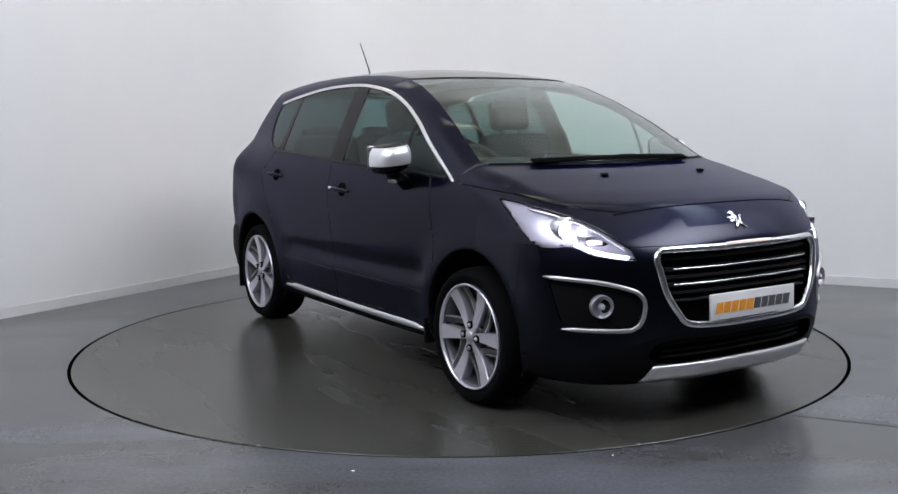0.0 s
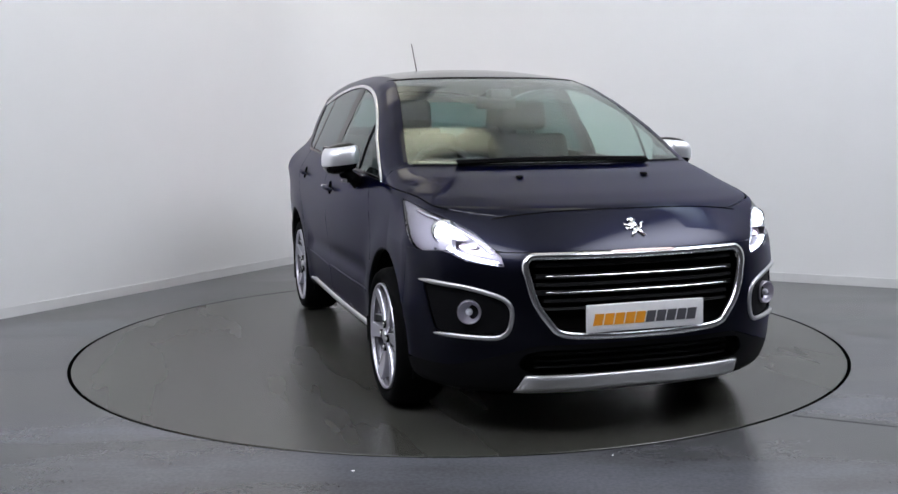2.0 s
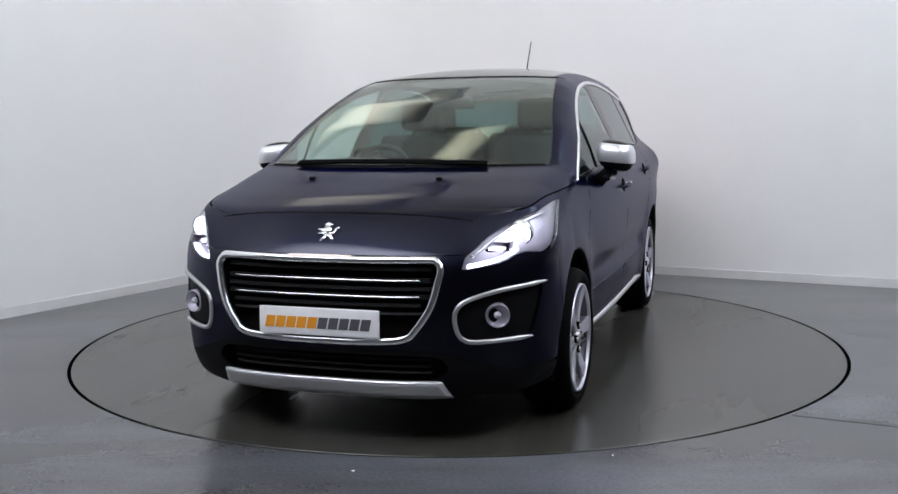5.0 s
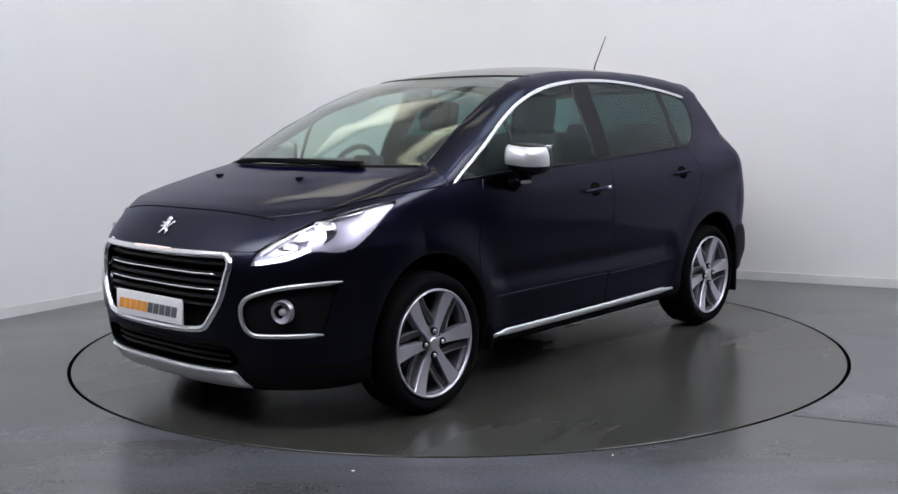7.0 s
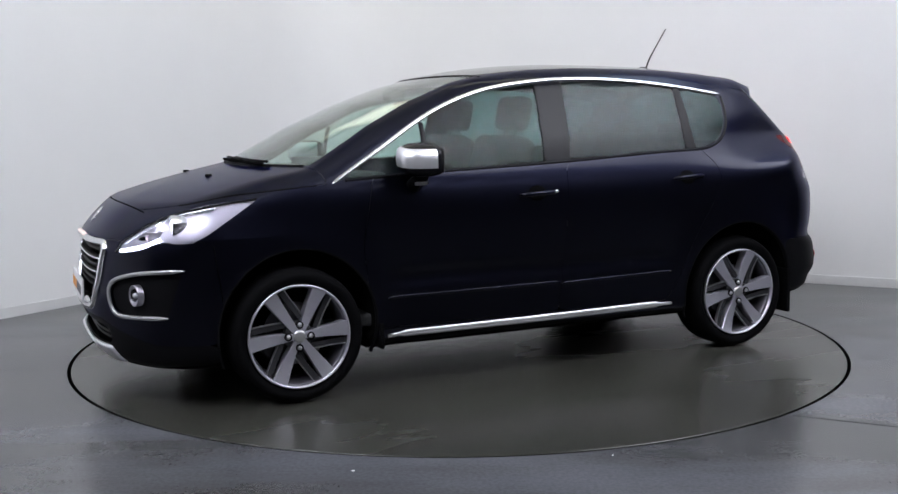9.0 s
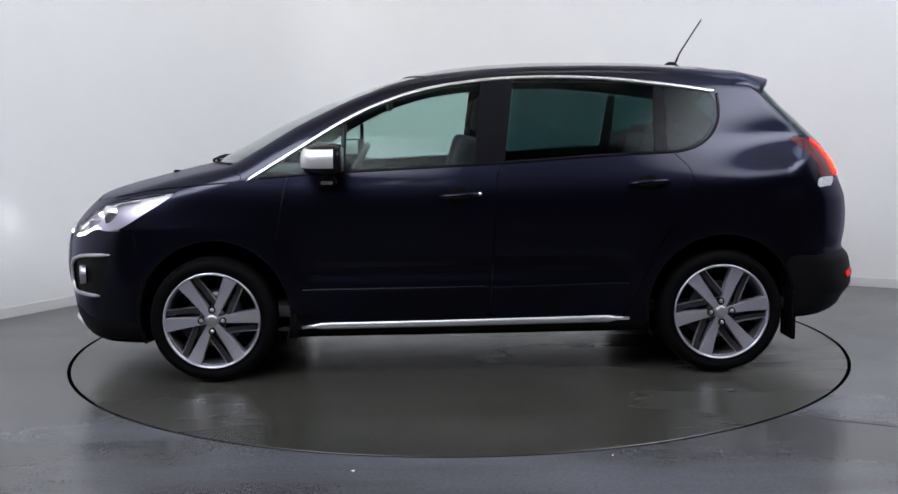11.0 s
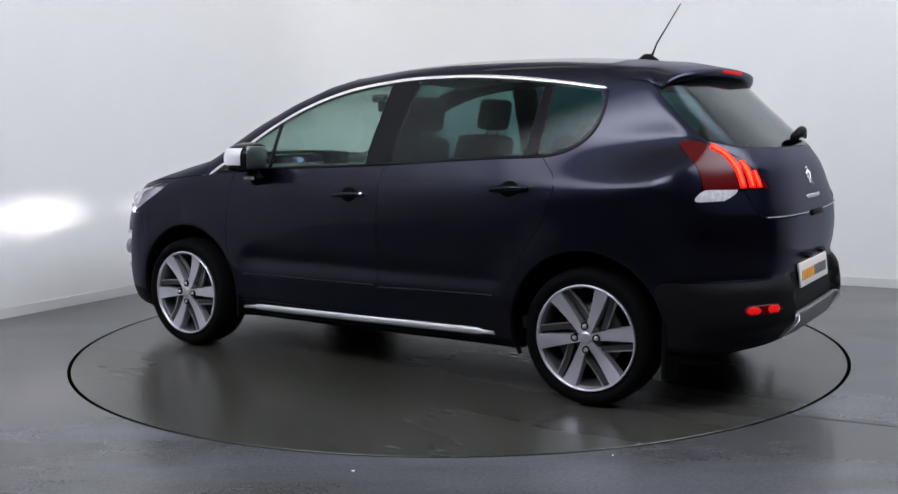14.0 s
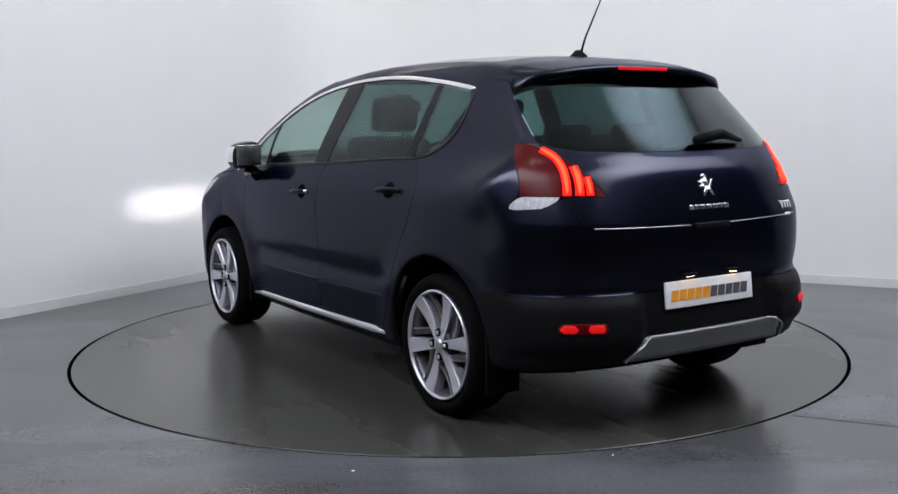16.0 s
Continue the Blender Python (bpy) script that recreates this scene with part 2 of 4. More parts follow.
# ---- the room ----
def room():
    turn = 0.86
    path = [(0.0 + ROOM_U, 0.0)]
    for i in range(17):
        a = math.radians(90 * i / 16)
        path.append((turn - turn * math.sin(a), turn - turn * math.cos(a)))
    path.append((0.0, ROOM_V))
    # inner face of the two walls and their curved corner; thickness goes outwards
    def sheet(z0, z1, off, thick):
        n = len(path)
        verts, faces = [], []
        for i, (u, v) in enumerate(path):
            a, b = path[max(i - 1, 0)], path[min(i + 1, n - 1)]
            d = Vector((b[0] - a[0], b[1] - a[1])).normalized()
            nrm = Vector((d.y, -d.x))
            inward = nrm if (Vector((4, 4)) - Vector((u, v))).dot(nrm) > 0 else -nrm
            for o in (off, off - thick):
                for z in (z0, z1):
                    w = ROOM @ Vector((u + inward.x * o, v + inward.y * o, z))
                    verts.append(w)
        for i in range(n - 1):
            p, q = 4 * i, 4 * (i + 1)
            faces += [(p, q, q + 1, p + 1), (p + 1, q + 1, q + 3, p + 3), (p + 3, q + 3, q + 2, p + 2), (p + 2, q + 2, q, p)]
        faces += [(0, 1, 3, 2), (4 * n - 4, 4 * n - 2, 4 * n - 1, 4 * n - 3)]
        bm = bmesh.new()
        bm.from_mesh(mesh_of("sheet", verts, faces, False))
        bmesh.ops.recalc_face_normals(bm, faces=bm.faces)
        for f in bm.faces:
            f.smooth = True
        for e in bm.edges:
            e.smooth = len(e.link_faces) == 2 and e.calc_face_angle() < 0.6
        return bm
    wall = part("wall_main", sheet(0.0, ROOM_H, 0.0, 0.2), WALL)
    tagged(wall, "white painted studio walls with a curved corner", "wall", kind="structure")
    board = part("baseboard", sheet(0.0, 0.072, 0.012, 0.011), SKIRT)
    tagged(board, "low white painted skirting along the studio walls", "baseboard", kind="structure")
    # two unseen walls, made dark so that the car's sides reflect little
    far = part("wall_side", box(ROOM_U + 0.2, 0.2, ROOM_H), DARK_WALL, m=ROOM @ Matrix.Translation((ROOM_U / 2, ROOM_V + 0.1, ROOM_H / 2)))
    tagged(far, "unseen dark grey side wall, added to darken reflections", "wall", kind="structure")
    back = part("wall_back", box(0.2, ROOM_V + 0.4, ROOM_H), DARK_WALL, m=ROOM @ Matrix.Translation((ROOM_U + 0.1, ROOM_V / 2, ROOM_H / 2)))
    tagged(back, "unseen dark wall behind the camera, added to darken reflections", "wall", kind="structure")
    top = part("ceiling", box(ROOM_U + 0.4, ROOM_V + 0.4, 0.15), CEILING, m=ROOM @ Matrix.Translation((ROOM_U / 2, ROOM_V / 2, ROOM_H + 0.075)))
    tagged(top, "plain off-white studio ceiling", "ceiling", kind="structure")
    # floor: one slab with a round hole for the turntable
    bm = bmesh.new()
    steps, rim = 160, 2.2565
    ring = [bm.verts.new((rim * math.cos(2 * math.pi * i / steps), rim * math.sin(2 * math.pi * i / steps), 0)) for i in range(steps)]
    low = [bm.verts.new((v.co.x, v.co.y, -0.06)) for v in ring]
    out = [bm.verts.new((14 * math.cos(2 * math.pi * i / steps), 14 * math.sin(2 * math.pi * i / steps), 0)) for i in range(steps)]
    for i in range(steps):
        j = (i + 1) % steps
        bm.faces.new((ring[i], out[i], out[j], ring[j]))
        bm.faces.new((low[i], ring[i], ring[j], low[j]))
    bm.faces.new(low)
    bmesh.ops.recalc_face_normals(bm, faces=bm.faces)
    tagged(part("floor", bm, FLOOR_GREY), "grey painted concrete floor with a soft sheen", "floor", kind="structure")
    # the added panels, with housings and hangers that are never in view
    for (_, _, _, long, wide, mean, tone, *_), at in zip(PANELS, PANEL_AT):
        lamp = new("added_panel")
        lamp.matrix_world = at
        tagged(lamp, "wide soft white light panel, unseen, added to light the room", "light panel", "studio light panels")
        part("housing", box(long + 0.08, wide + 0.08, 0.06, 0.01, (0, 0, 0.0)), SKIRT, lamp)
        part("diffuser", box(long, wide, 0.02, 0.008, (0, 0, -0.035)), added_panel_glow(tone, mean), lamp)
        for q in (-0.4, 0.4):
            low = at @ Vector((q * long, 0, 0.03))
            part("hanger", tube([(q * long, 0, 0.03), tuple(at.inverted() @ Vector((low.x, low.y, ROOM_H)))], 0.012), SKIRT, lamp)


def floor_bits():
    joint = part("floor_joint", box(0.9, 0.004, 0.002, 0, (0.45, 0, 0.001)), JOINT, m=pose(1.488, -1.728, 0, 0, 0, -25.5))
    tagged(joint, "thin dark joint in the concrete floor", "floor joint", kind="structure")
    for x, y, s in ((-0.402, -2.394, 0.012), (0.606, -2.245, 0.007)):
        bit = part("paper_scrap", box(s, s * 0.7, 0.002, 0.0006), PLATE, m=pose(x, y, 0.001, 0, 0, 30))
        tagged(bit, "tiny white paper scrap lying on the floor", "paper scrap", "paper scraps")


def turntable():
    disc = new("turntable")
    tagged(disc, "flush round grey painted turntable carrying the car", "turntable")
    bm = lathe([(0.001, 0.0), (1.0, 0.0), (2.2350, 0.0), (2.2365, -0.0015), (2.2365, -0.05)], "Z", 160)
    for f in bm.faces:
        f.smooth = False
        if f.normal.z < -0.5:
            f.normal_flip()
    part("deck", bm, DISC_GREY, disc)
    # a flat black ring fills the gap and stands in for its shade
    part("edge_gap_shade", lathe([(2.2370, -0.004), (2.2560, -0.004), (2.2560, -0.05), (2.2370, -0.05)], "Z", 160, True), GAP_SHADE, disc, "flat black ring painting the shade in the edge gap")
    return disc
# ---- the car's outer skin as one smooth solid, from its profile, plan and section curves ----
def curve(*pairs, soft=0.03):
    """A softened curve through (place, value) pairs."""
    xs, ys = np.array([p[0] for p in pairs], float), np.array([p[1] for p in pairs], float)
    order = np.argsort(xs)
    xs, ys = xs[order], ys[order]
    grid = np.linspace(xs[0] - 0.3, xs[-1] + 0.3, 1200)
    step = grid[1] - grid[0]
    first, last = (ys[1] - ys[0]) / (xs[1] - xs[0]), (ys[-1] - ys[-2]) / (xs[-1] - xs[-2])
    raw = np.interp(grid, xs, ys)
    raw = np.where(grid < xs[0], ys[0] + (grid - xs[0]) * first, raw)
    raw = np.where(grid > xs[-1], ys[-1] + (grid - xs[-1]) * last, raw)
    n = max(1, int(3 * soft / step))
    kernel = np.exp(-0.5 * (np.arange(-n, n + 1) * step / soft) ** 2)
    smooth = np.convolve(np.pad(raw, n, mode="edge"), kernel / kernel.sum(), mode="valid")
    return lambda v: np.interp(v, grid, smooth)


TOP = curve((2.40, 0.60), (2.25, 0.80), (2.13, 0.878), (2.035, 0.951), (1.88, 0.999), (1.6, 1.069), (1.42, 1.107), (1.33, 1.155), (1.05, 1.305), (0.78, 1.425),
            (0.52, 1.518), (0.30, 1.578), (0.1, 1.616), (-0.1, 1.636), (-0.35, 1.648), (-0.7, 1.648), (-1.0, 1.640), (-1.3, 1.618),
            (-1.55, 1.583), (-1.7, 1.555), (-2.0, 1.48), soft=0.03)
NOSE = curve((0.0, 2.08), (0.2, 2.13), (0.3, 2.185), (0.4, 2.20), (0.55, 2.21), (0.7, 2.20), (0.78, 2.185), (0.85, 2.15), (0.92, 2.11), (1.0, 2.06), (1.3, 1.9), soft=0.03)
TAIL = curve((0.0, -1.9), (0.2, -2.03), (0.27, -2.07), (0.35, -2.10), (0.45, -2.112), (0.56, -2.095), (0.62, -2.085), (0.7, -2.105), (0.8, -2.11), (0.9, -2.10),
             (1.0, -2.075), (1.1, -2.045), (1.19, -1.98), (1.3, -1.86), (1.4, -1.75), (1.5, -1.65), (1.6, -1.57), soft=0.025)
SECTION = curve((0.1, 0.72), (0.18, 0.80), (0.25, 0.85), (0.3, 0.865), (0.42, 0.872), (0.5, 0.882), (0.62, 0.885), (0.8, 0.898), (0.9, 0.900), (0.97, 0.893), (1.03, 0.876), (1.08, 0.852),
                (1.2, 0.795), (1.35, 0.718), (1.46, 0.662), (1.55, 0.616), (1.65, 0.55), soft=0.03)
PLAN = curve((-2.2, 0.93), (-1.9, 0.955), (-1.6, 0.985), (-1.3, 1.0), (-0.6, 1.0), (0.0, 1.0), (0.5, 0.99), (0.8, 0.975), (1.1, 0.955), (1.5, 0.945), (2.0, 0.93), soft=0.12)
UPPER = curve((-2.2, 0.84), (-1.9, 0.90), (-1.6, 0.955), (-1.3, 0.995), (-0.8, 1.01), (0.0, 1.025), (0.6, 1.015), (1.0, 0.985), (1.2, 0.955), (2.0, 0.93), soft=0.12)
FLOOR = curve((-2.2, 0.31), (-1.7, 0.275), (-0.9, 0.215), (0.9, 0.205), (1.6, 0.19), (2.2, 0.19), soft=0.1)
AXLE, ARCH_Z, ARCH_R = 1.3065, 0.345, 0.388


def bow(y):
    return 0.22 * (np.abs(y) / 0.75) ** 2.2


def half_width(x, z):
    high = np.clip((z - 1.02) / 0.22, 0, 1)
    w = SECTION(z) * (PLAN(x) * (1 - high) + UPPER(x) * high)
    w = w + np.clip((0.92 - z) / 0.12, 0, 1) * (0.030 * np.clip((x - 1.35) / 0.3, 0, 1) + 0.020 * np.clip((-1.65 - x) / 0.25, 0, 1))
    for ax in (AXLE, -AXLE):
        r = np.hypot(x - ax, z - ARCH_Z)
        w = w + (0.022 if ax > 0 else 0.016) * np.exp(-((r - 0.39) / 0.11) ** 2) * (z > ARCH_Z - 0.2)
    haunch = np.exp(-((x + 1.62) / 0.38) ** 2) * (np.exp(-((z - 1.0) / 0.085) ** 2) * 0.018 - np.exp(-((z - 1.2) / 0.10) ** 2) * 0.022)
    haunch = haunch + 0.065 * np.exp(-((x + 1.85) / 0.28) ** 2) * np.exp(-((z - 1.08) / 0.085) ** 2)
    scoop = -0.016 * np.exp(-((z - 0.56) / 0.05) ** 2) * np.clip((0.88 - np.abs(x - 0.02)) / 0.12, 0, 1)
    return w + haunch + scoop


def smax(a, b, k):
    h = np.maximum(k - np.abs(a - b), 0) / k
    return np.maximum(a, b) + h * h * k * 0.25


def skin(x, y, z):
    """Below zero inside the car's body."""
    y = np.abs(y)
    side = y - half_width(x, z)
    over_hood = np.clip((x - 0.1) / 0.3, 0, 1)
    top = (z - TOP(x + bow(y) * over_hood) + (1 - over_hood) * 0.055 * (y / 0.6) ** 2.4) * 0.93
    front = (x - NOSE(z) + 0.42 * (y / 0.9) ** 3.2)
    lip = 0.042 * np.exp(-((z - 0.495) / 0.112) ** 6) * np.clip((y - 0.36) / 0.07, 0, 1)
    square = np.clip((1.14 - z) / 0.24, 0, 1)
    rear = (TAIL(z) - lip - x + (1 - square) * 0.40 * (y / 0.9) ** 3.5 + square * 0.36 * (y / 0.9) ** 4.6) * 0.85
    under = FLOOR(x) - z
    g = smax(side, top, 0.07 + 0.05 * np.clip((x - 1.2) / 0.3, 0, 1))
    g = smax(g, front, 0.10)
    g = smax(g, rear, 0.05)
    return smax(g, under, 0.06)


def skin_normal(p):
    e = 0.004
    x, y, z = p
    g = [skin(x + e, y, z) - skin(x - e, y, z), skin(x, y + e, z) - skin(x, y - e, z), skin(x, y, z + e) - skin(x, y, z - e)]
    return Vector([float(v) for v in g]).normalized()


def skin_normals(points):
    e = 0.004
    x, y, z = np.array([tuple(p) for p in points]).T
    g = np.stack([skin(x + e, y, z) - skin(x - e, y, z), skin(x, y + e, z) - skin(x, y - e, z), skin(x, y, z + e) - skin(x, y, z - e)], 1)
    g /= np.linalg.norm(g, axis=1, keepdims=True) + 1e-12
    return [Vector(q) for q in g.tolist()]


WAYS = {"side": (0, -1, 0), "front": (-1, 0, 0), "rear": (1, 0, 0), "top": (0, 0, -1), "corner": (-1, -1, 0), "tail": (1, -1, 0)}


def on_skin(a, b, way):
    """The place where a straight line meets the body. side: a, b are x, z; front and rear: y, z; top: x, y;
    corner: x - y, z from the front corner; tail: -x - y, z from the rear corner."""
    d = Vector(WAYS[way]).normalized()
    start = {"side": (a, 1.2, b), "front": (2.6, a, b), "rear": (-2.6, a, b), "top": (a, b, 2.0), "corner": (a / 2 + 2.0, -a / 2 + 2.0, b), "tail": (-a / 2 - 2.0, -a / 2 + 2.0, b)}[way]
    k = np.arange(0, 3.2, 0.002)
    g = skin(start[0] + k * d.x, start[1] + k * d.y, start[2] + k * d.z)
    i = int(np.argmax(g < 0)) if (g < 0).any() else int(np.argmin(g))
    at = k[i]
    if i and g[i] < 0 < g[i - 1]:
        at = k[i - 1] + 0.002 * g[i - 1] / (g[i - 1] - g[i])
    return Vector(start) + d * float(at)


def smooth_line(points, step=0.02, closed=False):
    """A rounded line through points, in even steps."""
    pts = [np.array(p, float) for p in points]
    out, n = [], len(pts)
    for i in range(n if closed else n - 1):
        p0, p1 = pts[i - 1] if closed or i else pts[i], pts[i]
        p2, p3 = pts[(i + 1) % n], pts[(i + 2) % n] if closed or i + 2 < n else pts[i + 1]
        m = max(2, int(np.linalg.norm(p2 - p1) / step))
        for k in range(m):
            t = k / m
            out.append(0.5 * (2 * p1 + (p2 - p0) * t + (2 * p0 - 5 * p1 + 4 * p2 - p3) * t * t + (3 * p1 - p0 - 3 * p2 + p3) * t ** 3))
    if not closed:
        out.append(pts[-1])
    return out


def strip(points, way, width, height, closed=False, step=0.02, lift=0.0, taper=0.0):
    """A raised rounded strip that follows the body."""
    line = [on_skin(p[0], p[1], way) for p in smooth_line(points, step, closed)]
    n = len(line)
    verts, faces = [], []
    shape = ((-0.5, -0.3), (-0.5, 0.35), (-0.36, 0.85), (0.0, 1.0), (0.36, 0.85), (0.5, 0.35), (0.5, -0.3))
    s = len(shape)
    for i, p in enumerate(line):
        a, b = line[i - 1] if closed or i else line[i], line[(i + 1) % n] if closed or i + 1 < n else line[i]
        d = (b - a).normalized()
        nm = skin_normal(p)
        side = d.cross(nm).normalized()
        w = width
        if taper and not closed:
            w *= min(1.0, 0.25 + min(i, n - 1 - i) * step / taper)
        verts += [p + side * (q[0] * w) + nm * (q[1] * height + lift) for q in shape]
    for i in range(n if closed else n - 1):
        j = (i + 1) % n
        for k in range(s - 1):
            faces.append((i * s + k, j * s + k, j * s + k + 1, i * s + k + 1))
    if not closed:
        faces += [tuple(range(s)), tuple(range((n - 1) * s, n * s))[::-1]]
    bm = bmesh.new()
    bm.from_mesh(mesh_of("strip", verts, faces))
    bmesh.ops.recalc_face_normals(bm, faces=bm.faces)
    return as_mesh(bm, "strip")


def inside(poly, a, b):
    """Signed distance to a closed outline, below zero inside."""
    poly = [np.array(p, float) for p in poly]
    best, odd = np.full(a.shape, 1e9), np.zeros(a.shape, bool)
    for i in range(len(poly)):
        p, q = poly[i], poly[(i + 1) % len(poly)]
        ex, ey = q - p
        t = np.clip(((a - p[0]) * ex + (b - p[1]) * ey) / (ex * ex + ey * ey + 1e-12), 0, 1)
        best = np.minimum(best, np.hypot(a - p[0] - t * ex, b - p[1] - t * ey))
        cross = (p[1] > b) != (q[1] > b)
        at = p[0] + (b - p[1]) * ex / (ey if abs(ey) > 1e-12 else 1e-12)
        odd ^= cross & (a < at)
    return np.where(odd, -best, best)


# outlines on the car
WINDOWS = smooth_line([(1.07, 1.05), (0.88, 1.168), (0.642, 1.312), (0.432, 1.409), (0.189, 1.480), (-0.114, 1.522), (-0.40, 1.533), (-0.70, 1.523), (-1.033, 1.489), (-1.29, 1.452)], 0.05) + [
    np.array(p) for p in ((-1.305, 1.40), (-1.30, 1.33), (-1.28, 1.28), (-1.235, 1.222), (-1.17, 1.185), (-1.10, 1.166), (-1.03, 1.157), (-0.72, 1.145), (-0.14, 1.112), (0.59, 1.081))]
FRONT_DOOR = [(0.87, 1.20), (0.93, 1.02), (0.985, 0.72), (0.955, 0.45), (0.93, 0.315), (-0.10, 0.315), (-0.115, 0.48), (-0.15, 1.06), (-0.185, 1.11), (-0.19, 1.20)]
REAR_DOOR = [(-0.18, 1.20), (-0.15, 1.06), (-0.115, 0.48), (-0.10, 0.315), (-0.80, 0.315), (-0.86, 0.42), (-0.93, 0.58), (-1.005, 0.72), (-1.10, 0.86), (-1.154, 1.0), (-1.135, 1.07), (-1.05, 1.155), (-1.0, 1.20)]
HEADLAMP = [(1.531, 0.734), (1.495, 0.785), (1.31, 0.866), (1.12, 0.917), (0.92, 0.950), (0.79, 0.967), (0.65, 0.980), (0.74, 0.910), (0.86, 0.822), (0.94, 0.790), (1.03, 0.782), (1.12, 0.798), (1.20, 0.785), (1.27, 0.757)]
GRILLE = [(0, 0.772), (0.40, 0.774), (0.470, 0.768), (0.490, 0.735), (0.484, 0.70), (0.455, 0.59), (0.40, 0.505), (0.35, 0.463), (0.2, 0.450), (0, 0.448), (-0.1, 0.448), (-0.1, 0.772)]
FOG_PANEL = [(1.00, 0.664), (1.30, 0.646), (1.54, 0.602), (1.570, 0.545), (1.54, 0.472), (1.47, 0.450), (1.10, 0.450)]
INTAKE = [(-0.1, 0.395), (0.40, 0.395), (0.49, 0.385), (0.52, 0.33), (0.47, 0.292), (-0.1, 0.285)]
TAIL_LAMP = [(0.945, 1.212), (0.997, 1.226), (1.06, 1.223), (1.152, 1.199), (1.317, 1.141), (1.446, 1.065), (1.515, 1.008), (1.322, 1.010), (1.015, 1.013), (1.022, 1.05), (1.015, 1.085)]
REVERSE_LAMP = [(0.933, 0.958), (1.164, 0.962), (1.253, 1.0), (1.245, 1.0105), (1.012, 1.0135)]
REAR_GLASS = [(-0.1, 1.51), (0.40, 1.507), (0.80, 1.50), (0.85, 1.40), (0.85, 1.28), (0.85, 1.262), (0.70, 1.222), (0.55, 1.188), (0.3, 1.180), (-0.1, 1.178)]
TAILGATE = [(-0.1, 0.868), (0.55, 0.874), (0.64, 0.890), (0.66, 0.95), (0.70, 1.22), (-0.1, 1.22)]
HOOD_EDGE = curve((1.0, 1.035), (1.125, 1.032), (1.6, 0.992), (1.85, 0.945), (2.1, 0.90), soft=0.03)


def fields(x, y, z):
    """Signed distances to every outline, each only where it counts."""
    far = np.full(x.shape, 1.0)
    b = bow(y)
    return {
        "arch_front": np.where((y > 0.45) & (z < 0.85), np.hypot(x - AXLE, z - ARCH_Z) - ARCH_R, far),
        "arch_rear": np.where((y > 0.45) & (z < 0.85), np.hypot(x + AXLE, z - ARCH_Z) - ARCH_R, far),
        "windows": np.where((y > 0.5) & (z > 0.98), inside(WINDOWS, x, z), far),
        "windshield": np.where((z > 1.02) & (x > 0.1), np.maximum.reduce([y - half_width(x, z) + 0.075, x + b - 1.415, 0.345 - x - b]), far),
        "roof": np.where(z > 1.4, np.maximum.reduce([y - 0.535 + 0.03 * np.abs(x + 0.4), x + b - 0.333, -1.28 - x]), far),
        "hood": np.where((z > 0.8) & (x > 0.9), np.maximum.reduce([HOOD_EDGE(x) - z, 1.427 - x - b, x + 0.6 * b - 2.027]), far),
        "headlamp": np.where((x > 1.3) & (y > 0.3), inside(HEADLAMP, x - y, z), far),
        "grille": np.where(x > 1.8, inside(GRILLE, y, z), far),
        "fog_panel": np.where((x > 1.4) & (y > 0.3), inside(FOG_PANEL, x - y, z), far),
        "intake": np.where(x > 1.8, inside(INTAKE, y, z), far),
        "lower_front": np.where(x > 1.2, np.maximum(z - 0.415 + 0.10 * np.clip((np.abs(y) - 0.45) / 0.3, 0, 1), 1.5 - x), far),
        "bumper_front": np.where((x > 1.4) & (z < 0.92), np.maximum(1.68 + 0.12 * (z - 0.6) - x, z - 0.79), far),
        "tail_lamp": np.where((x < -1.4) & (y > 0.3), inside(TAIL_LAMP, -x - y, z), far),
        "reverse_lamp": np.where((x < -1.4) & (y > 0.3), inside(REVERSE_LAMP, -x - y, z), far),
        "rear_glass": np.where(x < -1.4, np.maximum(inside(REAR_GLASS, y, z), 0.7 * (x + 1.60 + 1.05 * (1.40 - z))), far),
        "tailgate": np.where(x < -1.6, inside(TAILGATE, y, z), far),
        "lower_rear": np.where(x < -1.5, np.maximum(z - 0.612, x + 1.66 - 0.1 * (z - 0.4)), far),
        "front_door": np.where((y > 0.5) & (z < 1.3), inside(FRONT_DOOR, x, z), far),
        "rear_door": np.where((y > 0.5) & (z < 1.3), inside(REAR_DOOR, x, z), far),
        "sill": np.where(z < 0.5, np.maximum(z - 0.262, np.abs(x) - 1.5), far),
    }


# line across the side windows at which one pane or pillar gives way to the next: x at z 1.10 and at z 1.50
PANE_LINES = [(0.638, 0.628), (-0.03, -0.075), (-0.185, -0.245), (-0.955, -0.988), (-1.028, -1.034)]
PANES = ["front_quarter_glass", "front_door_glass", "b_pillar", "rear_door_glass", "c_pillar", "rear_quarter_glass"]


def pane_side(x, z, k):
    low, high = PANE_LINES[k]
    return x - (low + (high - low) * (z - 1.10) / 0.40)


